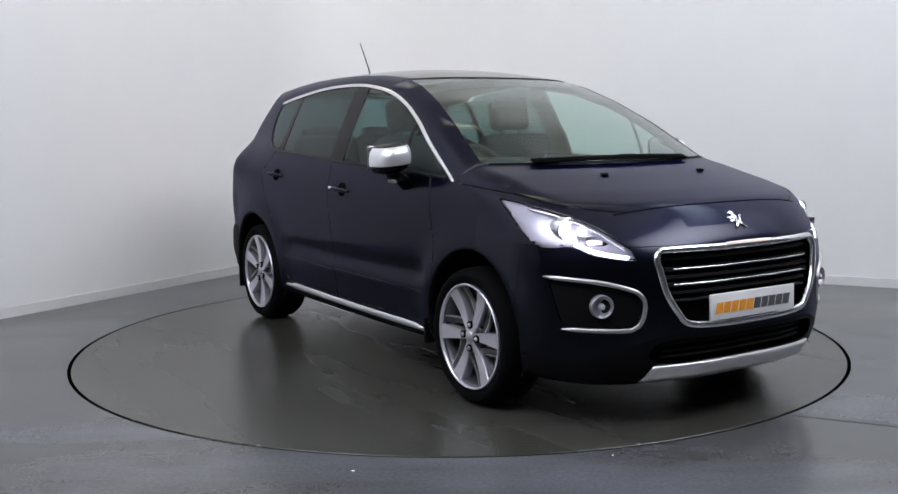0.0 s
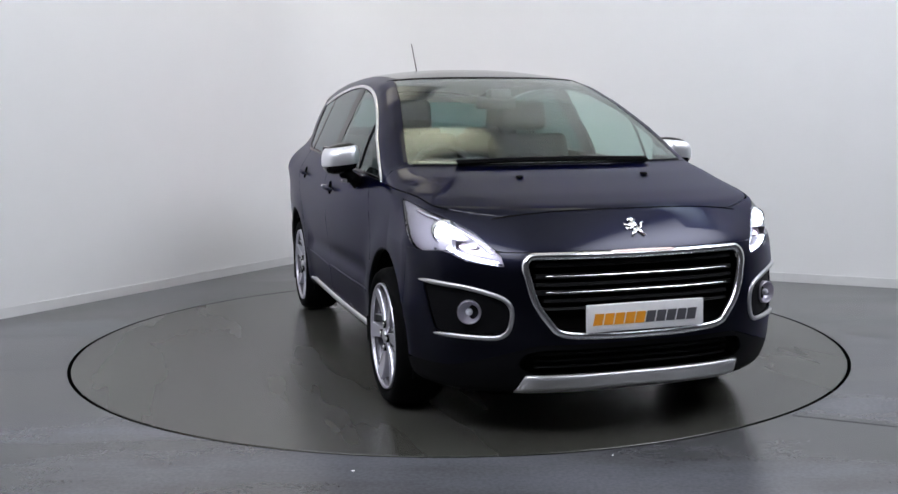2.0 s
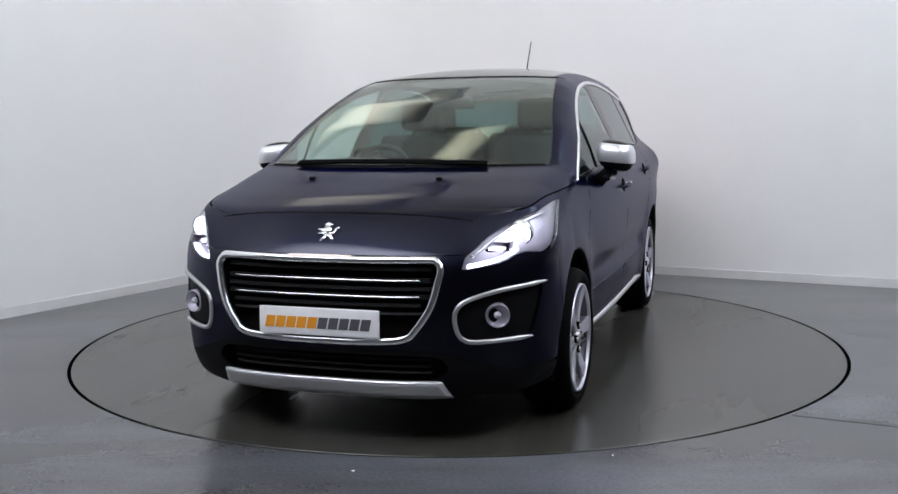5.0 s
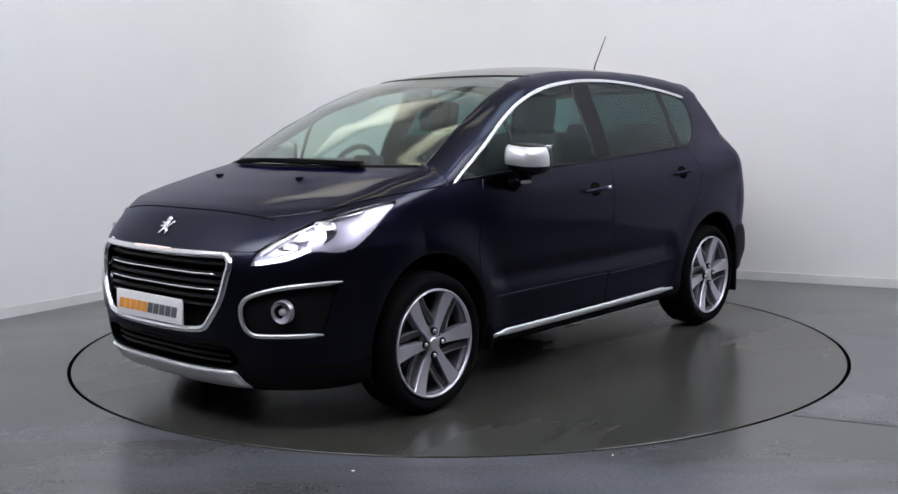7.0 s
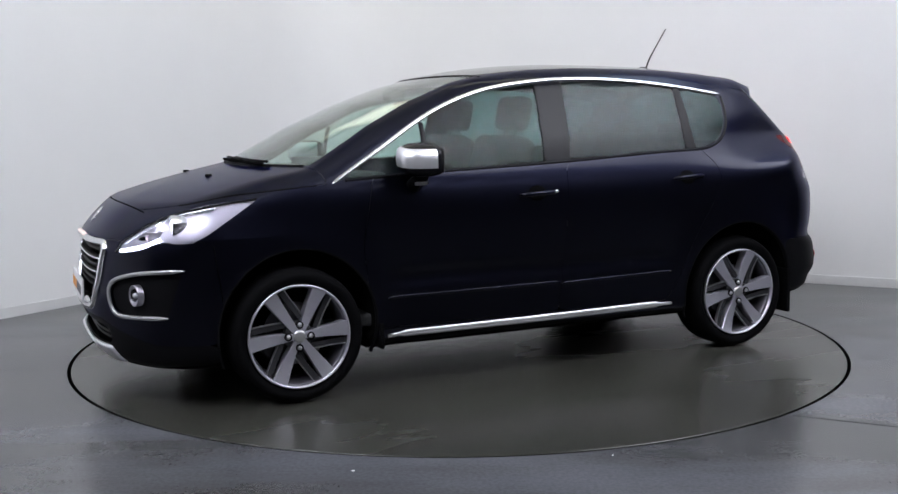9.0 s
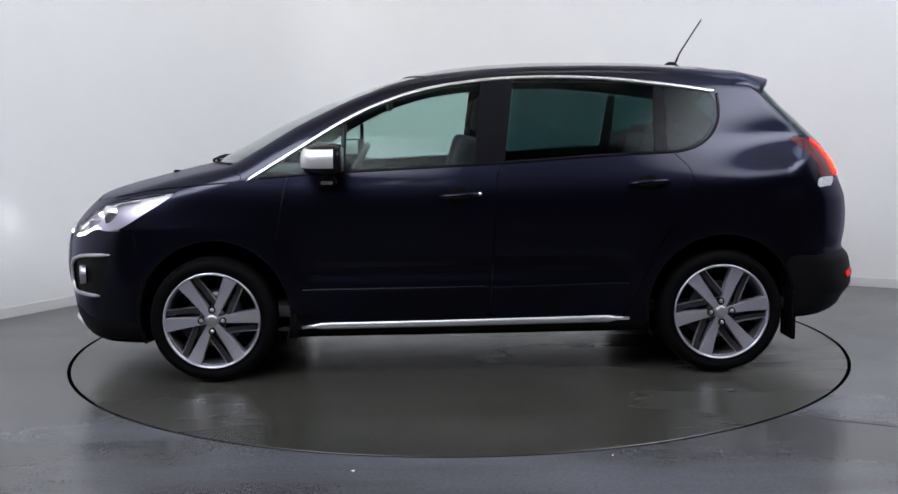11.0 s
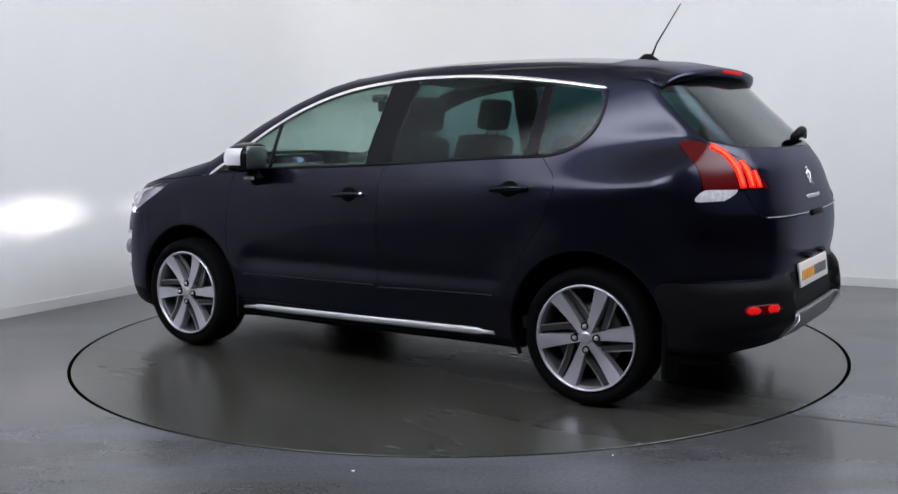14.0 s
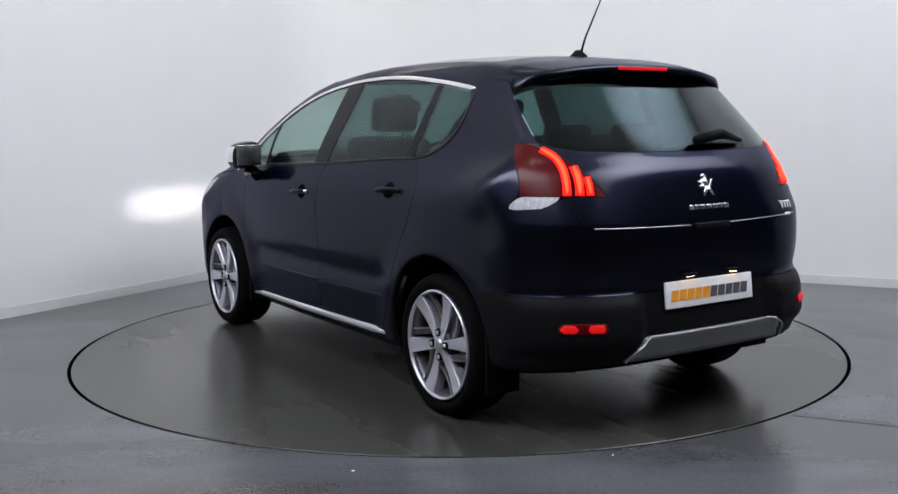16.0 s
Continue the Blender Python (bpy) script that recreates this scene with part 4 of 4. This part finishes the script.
        for k in range(13):
            s = k / 12
            p = on_skin(x0 + (x1 - x0) * s, z + 0.010 * (s - 0.5), "side")
            grip.append(p + skin_normal(p) * (0.006 + 0.030 * math.sin(math.pi * min(1, max(0, s))) ** 0.5))
        g = tube(grip, [0.006] + [0.011] * 11 + [0.009], 10)
        pair("door_handle", g, PAINT, base)
        end = on_skin(x1 + 0.006, z + 0.006, "side")
        if x0 > 0:
            lock = lathe([(0.001, 0.034), (0.008, 0.034), (0.010, 0.028), (0.010, 0.0)], "X", 16)
            bmesh.ops.transform(lock, matrix=facing(end, skin_normal(end)), verts=lock.verts)
            pair("door_lock", lock, CHROME, base, "bright lock barrel")

    # mirrors: black housing with a chrome cap, a foot and a turn repeater
    house = bmesh.new()
    bmesh.ops.create_uvsphere(house, u_segments=32, v_segments=20, radius=1.0)
    for q in house.verts:
        x, y, z = q.co
        x, y, z = (np.sign(c) * abs(c) ** 0.72 for c in (x, y, z))
        q.co = (0.712 + 0.118 * x, 0.955 + 0.090 * y, 1.138 + 0.078 * z - 0.014 * y)
        q.co.x = max(q.co.x, 0.632)
    for f in house.faces:
        f.smooth = True
    shell_mesh = as_mesh(house)
    caps = bmesh.new()
    caps.from_mesh(shell_mesh)
    bmesh.ops.bisect_plane(caps, geom=caps.verts[:] + caps.edges[:] + caps.faces[:], plane_co=(0, 0.955, 1.108), plane_no=(0, 0.10, 1), clear_inner=True)
    bmesh.ops.bisect_plane(caps, geom=caps.verts[:] + caps.edges[:] + caps.faces[:], plane_co=(0.668, 0, 0), plane_no=(1, 0, 0), clear_inner=True)
    bmesh.ops.bisect_plane(caps, geom=caps.verts[:] + caps.edges[:] + caps.faces[:], plane_co=(0, 0.955, 1.196), plane_no=(0, 0.12, 1), clear_outer=True)
    for q in caps.verts:
        q.co = Vector((0.70, 0.955, 1.138)) + (q.co - Vector((0.70, 0.955, 1.138))) * 1.035
    left, right = pair("door_mirror", shell_mesh, GLOSS, base, "gloss black door mirror with a chrome cap")
    cap_mesh = as_mesh(caps)
    face = box(0.004, 0.150, 0.120, 0.0019, (0.629, 0.957, 1.138))
    face_mesh = as_mesh(face)
    foot = tube([(0.70, 0.945, 1.092), (0.705, 0.905, 1.048), (0.725, 0.862, 1.005)], [0.034, 0.029, 0.036], 14)
    stem = as_mesh(box(0.05, 0.07, 0.09, 0.02, (0.70, 0.925, 1.08), 3))
    lens = as_mesh(box(0.06, 0.045, 0.018, 0.007, (0.710, 0.928, 1.022), 2))
    low = as_mesh(box(0.080, 0.060, 0.03, 0.012, (0.705, 0.900, 1.026), 2))
    for ob, flip in ((left, False), (right, True)):
        for name, me, mat, label in (("mirror_cap", cap_mesh, CAP, "chrome mirror cap"), ("mirror_glass", face_mesh, CHROME, "mirror glass"), ("mirror_foot", foot, BLACK, ""), ("mirror_stem", stem, BLACK, ""),
                                     ("mirror_base", low, BLACK, ""), ("turn_repeater", lens, WHITE_LENS, "clear turn repeater")):
            part(name, mirrored(me) if flip else me, mat, ob, label)

    # grille, plate, intake and skid plate
    outline = [(y, z) for y, z in GRILLE if y >= 0]
    full = [(0.0, 0.772)] + outline[1:9] + [(0.0, 0.447)] + [(-y, z) for y, z in outline[8:0:-1]]
    part("grille_frame", strip(full, "front", 0.030, 0.016, True), CHROME, base, "chrome grille surround")
    for name, z0, z1, ymax, deep in (("grille", 0.455, 0.765, 0.475, 0.05), ("lower_intake", 0.290, 0.392, 0.50, 0.05)):
        verts, faces, n = [], [], 25
        for k in range(n):
            y = -ymax + 2 * ymax * k / (n - 1)
            for z in (z0, z1):
                p = on_skin(y, z, "front")
                verts += [(p.x - deep, y, z), (p.x - deep - 0.01, y, z)]
        for k in range(n - 1):
            a, b = 4 * k, 4 * k + 4
            faces += [(a, b, b + 2, a + 2), (a + 1, a + 3, b + 3, b + 1)]
        back = part(name, mesh_of(name, verts, faces), LINER, base, "black recessed " + name.replace("_", " "))
        zs = ((0.735, 0.018), (0.69, 0.024), (0.657, 0.018), (0.625, 0.024), (0.592, 0.018), (0.56, 0.012)) if name == "grille" else ((0.315, 0.012), (0.342, 0.012), (0.369, 0.012))
        for z, h in zs:
            half = ymax - (0.03 if z > 0.6 else 0.06)
            verts, faces = [], []
            for k in range(n):
                y = -half + 2 * half * k / (n - 1)
                x = on_skin(y, z, "front").x - (0.020 if name == "grille" else 0.034)
                verts += [(x, y, z - h * 0.2), (x - 0.004, y, z + h * 0.5), (x - 0.030, y, z + h * 0.4), (x - 0.030, y, z - h * 0.5)]
            for k in range(n - 1):
                a, b = 4 * k, 4 * k + 4
                faces += [(a + i, a + (i + 1) % 4, b + (i + 1) % 4, b + i) for i in range(4)]
            faces += [(0, 3, 2, 1), tuple(4 * (n - 1) + i for i in range(4))]
            sl = part("slat", mesh_of("slat", verts, faces, False), SLAT, back, "black slat")
            if name == "grille" and z in (0.69, 0.625):
                line = []
                for k in range(n):
                    y = -0.41 + 0.82 * k / (n - 1)
                    line.append((on_skin(y, z, "front").x - 0.016, y, z + 0.003))
                part("slat_trim", tube(line, 0.0045, 6), CHROME, sl, "fine chrome line")
    part("day_lamp", strip([(0.145, 0.779), (0.0, 0.780), (-0.145, 0.779)], "front", 0.018, 0.020, taper=0.03), DAYLED, base, "faintly lit lamp bar over the grille")
    p = on_skin(0.0, 0.524, "front")
    plate(base, facing((p.x + 0.010, 0, 0.523), (1, 0, 0.03)), "white front plate with orange and grey bars")
    p = on_skin(0.0, 0.872, "front")
    n0 = skin_normal(p)
    emblem(base, facing(p + n0 * 0.004, n0), 0.098)
    # skid plates
    for way, sgn, z0, z1, yt, yb, mat in (("front", 1, 0.205, 0.283, 0.49, 0.515, CAP), ("rear", -1, 0.335, 0.435, 0.40, 0.47, SKID_GREY)):
        verts, faces, n, rows = [], [], 41, 6
        for k in range(n):
            s = -1 + 2 * k / (n - 1)
            for j in range(rows):
                t = j / (rows - 1)
                y = s * (yb + (yt - yb) * t)
                z = z0 + (z1 - z0) * t
                q = on_skin(y, z, way)
                out = 0.014 * min(1.0, (1 - abs(s)) * 12 + 0.3)
                verts.append((q.x + sgn * (out + 0.006 * (t > 0.7)), y, z))
        for k in range(n - 1):
            for j in range(rows - 1):
                a = k * rows + j
                faces.append((a, a + rows, a + rows + 1, a + 1) if sgn > 0 else (a, a + 1, a + rows + 1, a + rows))
        me = mesh_of("skid", verts, faces)
        ob = part("skid_plate", me, mat, base, "satin silver skid plate" if sgn > 0 else "dark grey satin skid plate")
        mod = ob.modifiers.new("thick", "SOLIDIFY")
        mod.thickness, mod.offset = 0.016, -1
        if sgn < 0:
            edge = strip([(0.468, 0.342), (0.404, 0.428), (0.2, 0.430), (-0.2, 0.430), (-0.404, 0.428), (-0.468, 0.342)], "rear", 0.006, 0.003, lift=0.018)
            part("edge_strip", edge, SATIN, ob, "thin satin edge strip")

    # fog lamps with a chrome bracket
    pair("fog_trim", strip([(0.985, 0.665), (1.30, 0.648), (1.50, 0.616), (1.565, 0.585), (1.582, 0.545), (1.565, 0.485), (1.52, 0.452), (1.42, 0.444), (1.10, 0.448)], "corner", 0.019, 0.010, taper=0.12), SATIN, base, "chrome bracket round the fog lamp")
    p = on_skin(1.335, 0.547, "corner")
    nm = (skin_normal(p) + Vector((1.2, 0, 0))).normalized()
    m = facing(p + nm * 0.010, nm)
    bowl = lathe([(0.001, -0.03), (0.03, -0.022), (0.042, -0.004), (0.046, 0.0), (0.049, -0.002), (0.049, -0.03)], "X", 40)
    bmesh.ops.transform(bowl, matrix=m, verts=bowl.verts)
    fogs = pair("fog_lamp", bowl, REFLECTOR, base, "round silvery fog lamp")
    lens = lathe([(0.001, 0.004), (0.025, 0.001), (0.043, -0.006)], "X", 40)
    bulb = lathe([(0.001, -0.002), (0.012, -0.006), (0.014, -0.02)], "X", 24)
    for b, mat, name in ((lens, CLEAR, "lens"), (bulb, WHITE_LENS, "bulb")):
        bmesh.ops.transform(b, matrix=m, verts=b.verts)
        me = as_mesh(b)
        for ob, q in zip(fogs, (me, mirrored(me))):
            o = part(name, q, mat, ob)
            o.visible_shadow = False

    # headlamp insides: a projector with a lit lens and a row of lit strips
    p = on_skin(1.13, 0.862, "corner")
    m = facing(p + Vector((-0.030, -0.012, -0.004)), (1, 0.10, -0.03))
    ring = lathe([(0.052, -0.05), (0.052, 0.012), (0.047, 0.016), (0.042, 0.010), (0.042, -0.05)], "X", 40)
    eye = lathe([(0.001, 0.010), (0.020, 0.008), (0.034, 0.0), (0.041, -0.012), (0.041, -0.04)], "X", 40)
    p2 = on_skin(1.36, 0.790, "corner")
    for b, mat, name in ((ring, CHROME, "projector_ring"), (eye, XENON, "projector_lens")):
        bmesh.ops.transform(b, matrix=m, verts=b.verts)
        me = as_mesh(b)
        for ob, q in zip(made["headlamp"], (me, mirrored(me))):
            part(name, q, mat, ob, "glowing white projector" if mat is XENON else "")
    # the low beam: a slot in a dark box in front of a small burner
    slot = box(0.12, 0.088, 0.037)
    bmesh.ops.delete(slot, geom=[f for f in slot.faces if f.normal.x > 0.5], context="FACES")
    burner = box(0.004, 0.044, 0.015, 0, (-0.055, 0, 0))
    p = on_skin(1.30, 0.815, "corner")
    m = facing(p + Vector((-0.078, 0.0, 0.0)), (1, 0.0, -0.02))
    for b, mat, name in ((slot, REFLECTOR, "beam_shroud"), (burner, BEAM, "burner")):
        bmesh.ops.transform(b, matrix=m, verts=b.verts)
        me = as_mesh(b)
        for ob, q in zip(made["headlamp"], (me, mirrored(me))):
            part(name, q, mat, ob, "bright headlamp burner" if mat is BEAM else "")
    # the bare bulb that lights the bowl
    bulb_at = on_skin(1.21, 0.868, "corner")
    bulb = lathe([(0.0005, 0.007), (0.004, 0.006), (0.007, 0.0), (0.004, -0.006), (0.0005, -0.007)], "X", 12)
    bmesh.ops.translate(bulb, vec=bulb_at - skin_normal(bulb_at) * 0.012, verts=bulb.verts)
    me = as_mesh(bulb)
    for ob, q in zip(made["headlamp"], (me, mirrored(me))):
        part("lamp_bulb", q, BULB, ob, "small bright bulb")
    led = strip([(1.49, 0.748), (1.30, 0.772), (1.17, 0.806)], "corner", 0.014, 0.006, lift=-0.014)
    brow = strip([(1.46, 0.785), (1.30, 0.850), (1.10, 0.908), (0.86, 0.945)], "corner", 0.012, 0.008, lift=-0.016)
    for ob, flip in zip(made["headlamp"], (False, True)):
        part("led_strip", mirrored(led) if flip else led, XENON, ob, "lit strip along the lamp's lower edge")
        part("lamp_brow", mirrored(brow) if flip else brow, CHROME, ob)

    # tail lamps: three lit claws in each
    for k, line in enumerate(([(1.13, 1.198), (1.21, 1.165), (1.262, 1.115), (1.285, 1.06), (1.292, 1.014)], [(1.318, 1.128), (1.345, 1.088), (1.358, 1.05), (1.362, 1.014)], [(1.395, 1.086), (1.412, 1.05), (1.420, 1.014)])):
        claw = strip(line, "tail", (0.034, 0.036, 0.030)[k], 0.003, step=0.012, lift=0.0005)
        core = strip(line[:-1] + [(line[-1][0], line[-1][1] + 0.006)], "tail", (0.016, 0.019, 0.015)[k], 0.003, step=0.012, lift=0.0025, taper=0.04)
        for ob, flip in zip(made["tail_lamp"], (False, True)):
            part("light_claw", mirrored(claw) if flip else claw, CLAW_EDGE, ob, "glowing red light claw")
            part("claw_core", mirrored(core) if flip else core, TAIL_GLOW, ob, "bright orange-red middle of a light claw")

    # tailgate details
    lip = bmesh.new()
    rows = []
    for k in range(33):
        y = -0.625 + 1.25 * k / 32
        e = max(0.0, abs(y) - 0.50) / 0.125
        roof_z = on_skin(-1.48, y, "top").z
        tip = -1.690 + 0.12 * (abs(y) / 0.625) ** 4
        tz = roof_z - 0.040 + 0.008 * e
        rows.append([lip.verts.new(c) for c in ((-1.40, y, on_skin(-1.40, y, "top").z + 0.001), (-1.50, y, roof_z + 0.004), (tip + 0.03, y, tz + 0.010), (tip, y, tz), (tip + 0.004, y, tz - 0.024), (tip + 0.03, y, tz - 0.032), (-1.52, y, roof_z - 0.05))])
    for a, b in zip(rows, rows[1:]):
        for k in range(6):
            f = lip.faces.new((a[k], b[k], b[k + 1], a[k + 1]))
            f.smooth = True
    lip.faces.new(rows[0])
    lip.faces.new(rows[-1][::-1])
    bmesh.ops.recalc_face_normals(lip, faces=lip.faces)
    spoiler = part("roof_spoiler", lip, PAINT, base, "body-coloured roof spoiler")
    z = on_skin(-1.48, 0.0, "top").z
    part("brake_lamp", box(0.012, 0.30, 0.016, 0.004, (-1.684, 0, z - 0.052)), BRAKE_GLOW, spoiler, "red high brake lamp")
    p = on_skin(0.0, 1.035, "rear")
    emblem(base, facing(p + skin_normal(p) * 0.004, skin_normal(p)), 0.10)
    for k in range(7):
        q = on_skin(0.105 - 0.035 * k, 0.945, "rear")
        part("letter_bar", box(0.006, 0.026, 0.020, 0.003), CHROME, base, "small chrome letter bar", facing(q + skin_normal(q) * 0.002, skin_normal(q)))
    for k in range(4):
        q = on_skin(-0.49 - 0.028 * k, 0.925, "rear")
        part("letter_bar", box(0.006, 0.021, 0.036, 0.004), CHROME, base, "small chrome letter bar", facing(q + skin_normal(q) * 0.002, skin_normal(q)))
    q = on_skin(-0.535, 0.883, "rear")
    part("letter_bar", box(0.005, 0.05, 0.014, 0.003), CHROME, base, "small chrome letter bar", facing(q + skin_normal(q) * 0.002, skin_normal(q)))
    part("tailgate_lip", strip([(0.60, 0.884), (0.12, 0.874)], "rear", 0.005, 0.003), SATIN, base, "thin bright line along the tailgate")
    part("tailgate_lip", strip([(-0.12, 0.874), (-0.60, 0.884)], "rear", 0.005, 0.003), SATIN, base, "thin bright line along the tailgate")
    q = on_skin(0.0, 0.868, "rear")
    part("release_handle", box(0.03, 0.20, 0.028, 0.008), BLACK, base, "black tailgate release", facing(q, skin_normal(q)))
    q = on_skin(0.0, 0.585, "rear")
    plate(base, facing((q.x - 0.010, 0, 0.588), (-1, 0, 0.12)), "white rear plate with orange and grey bars")
    for y in (0.13, -0.13):
        lid = part("plate_lamp_cover", box(0.030, 0.075, 0.014, 0.004, (q.x - 0.014, y, 0.668)), BLACK, base)
        part("plate_lamp", box(0.016, 0.044, 0.0012, 0, (q.x - 0.016, y, 0.6602)), PLATE_GLOW, lid, "small lit plate lamp")
    fogs = pair("rear_fog_lamp", strip([(0.745, 0.488), (0.66, 0.490), (0.570, 0.486)], "rear", 0.046, 0.005, taper=0.015), RED, base, "red rear fog lamp")
    for y0, y1 in ((0.738, 0.682), (0.648, 0.585)):
        cell = strip([(y0, 0.489), ((y0 + y1) / 2, 0.490), (y1, 0.488)], "rear", 0.032, 0.003, step=0.01, lift=0.004, taper=0.012)
        for ob, me in zip(fogs, (cell, mirrored(cell))):
            part("fog_cell", me, BRAKE_GLOW, ob, "lit red cell")
    # rear wiper
    a, b = on_skin(-0.02, 1.20, "rear"), on_skin(-0.33, 1.205, "rear")
    part("wiper_arm", tube([a + skin_normal(a) * 0.03, (a + b) / 2 + skin_normal(a) * 0.035 + Vector((0, 0, 0.022)), b + skin_normal(b) * 0.018], [0.020, 0.026, 0.010], 12), BLACK, base, "black rear wiper")
    # front wipers, nozzles, aerial
    for pts in (((-0.52, -0.004), (-0.20, 0.010), (0.16, 0.006)), ((0.46, -0.006), (0.2, 0.006), (-0.02, 0.016))):
        line = []
        for y, up in smooth_line(pts, 0.05):
            bx = 1.40 - bow(y) - up * 1.2
            q = on_skin(bx, y, "top")
            line.append(q + Vector((0.004, 0, 0.015)))
        w = part("wiper_arm", tube(line, 0.007, 6), BLACK, base, "black windscreen wiper")
        part("wiper_blade", tube([p + Vector((0.022, 0, -0.010)) for p in line], 0.007, 6), LINER, w)
    cowl = []
    for k in range(33):
        y = -0.70 + 1.40 * k / 32
        q = on_skin(1.415 - bow(y), y, "top")
        cowl.append(q + Vector((-0.004, 0, -0.004)))
    part("cowl_seal", tube(cowl, 0.011, 6), BLACK, base, "black seal below the windscreen")
    top_seal = []
    for k in range(25):
        y = -0.58 + 1.16 * k / 24
        top_seal.append(on_skin(0.339 - bow(y), y, "top") + Vector((0, 0, -0.002)))
    part("roof_seal", tube(top_seal, 0.006, 6), BLACK, base)
    # solid black bars in the bonnet's shut lines, in place of their shade
    gap_line = []
    for k in range(61):
        y = -0.57 + 1.14 * k / 60
        q = on_skin(2.027 - 0.6 * bow(y), y, "top")
        gap_line.append(q - skin_normal(q) * 0.0028)
    side_gap = []
    for k in range(41):
        x = 1.20 + 0.62 * k / 40
        q = on_skin(x, float(HOOD_EDGE(x)), "side")
        side_gap.append(q - skin_normal(q) * 0.0028)
    pair("bonnet_side_gap_shade", tube(side_gap, 0.0045, 8), LINER, base, "black bar painting the shaded gap at the bonnet's side edge")
    part("bonnet_gap_shade", tube(gap_line, 0.0045, 8), LINER, base, "black bar painting the shaded gap at the bonnet's front edge")
    for y in (0.31, -0.31):
        q = on_skin(1.60, y, "top")
        part("washer_nozzle", box(0.032, 0.024, 0.014, 0.005), BLACK, base, "black washer nozzle", Matrix.Translation(q + Vector((0, 0, 0.004))))
    q = on_skin(-1.21, 0.0, "top")
    foot = lathe([(0.001, 0.030), (0.012, 0.028), (0.022, 0.015), (0.035, 0.0), (0.036, -0.01)], "Z", 24)
    bmesh.ops.scale(foot, vec=(1.7, 0.8, 1), verts=foot.verts)
    aerial = part("aerial", foot, BLACK, base, "thin black roof aerial", Matrix.Translation(q + Vector((-0.03, 0, 0))))
    part("aerial_mast", tube([(-0.025, 0, 0.02), (-0.05, 0, 0.08), (-0.175, 0, 0.272)], [0.006, 0.0045, 0.003], 6), BLACK, aerial)

    # cabin
    tub = box(2.9, 1.50, 0.06, 0.01, (-0.25, 0, 0.34))
    part("cabin_floor", tub, CABIN, base)
    for x, y in ((0.33, 0.37), (0.33, -0.37)):
        seat(base, x, y)
    for y in (-0.45, 0.0, 0.45):
        seat(base, -0.72, y, True)
    dash = box(0.52, 1.42, 0.34, 0.09, (1.0, 0, 0.90), 4)
    part("dashboard", dash, CABIN, base, "dark moulded dashboard")
    hoodlet = box(0.22, 0.36, 0.10, 0.045, (0.83, -0.37, 1.075), 3)
    part("instrument_hood", hoodlet, CABIN, base)
    screen = box(0.05, 0.20, 0.10, 0.015, (0.86, 0.0, 1.095), 2)
    part("display", screen, GLOSS, base)
    ringp = [(0.0, 0.185 * math.cos(2 * math.pi * k / 40), 0.185 * math.sin(2 * math.pi * k / 40)) for k in range(41)]
    w = part("steering_wheel", tube(ringp, 0.016, 10), CABIN, base, "black steering wheel", pose(0.66, -0.37, 1.02, 0, -28, 0))
    part("wheel_boss", box(0.05, 0.16, 0.14, 0.03), CABIN, w)
    for a in (0, 180, 270):
        part("wheel_spoke", box(0.02, 0.17, 0.035, 0.008, (0, 0.095, 0)), CABIN, w, m=pose(0, 0, 0, a, 0, 0))
    part("interior_mirror", box(0.03, 0.24, 0.07, 0.02, (0.42, 0, 1.42), 3), CABIN, base, "dark interior mirror")
    part("mirror_mount", box(0.10, 0.12, 0.05, 0.015, (0.47, 0, 1.47), 2), CABIN, base)
    lining = []
    faces, n, k2 = [], 25, 13
    for i in range(n):
        x = 0.25 - 1.75 * i / (n - 1)
        for j in range(k2):
            y = -0.54 + 1.08 * j / (k2 - 1)
            lining.append((x, y, on_skin(x, y, "top").z - 0.035))
    for i in range(n - 1):
        for j in range(k2 - 1):
            a = i * k2 + j
            faces.append((a, a + 1, a + k2 + 1, a + k2))
    part("headliner", mesh_of("headliner", lining, faces), LINING, base, "pale headliner")
    shelf = box(0.45, 1.30, 0.03, 0.01, (-1.55, 0, 1.10))
    part("parcel_shelf", shelf, CABIN, base)
    return base


room()
floor_bits()
disc = turntable()
auto = car()


def motions():
    rows, car_rows = [], []
    for t, a in TURN:
        m = pose(0, 0, 0, 0, 0, a)
        rows.append((t, m))
        car_rows.append((t, m @ Matrix.Translation((CAR_X, CAR_Y, 0))))
    walk(disc, rows)
    walk(auto, car_rows)


motions()
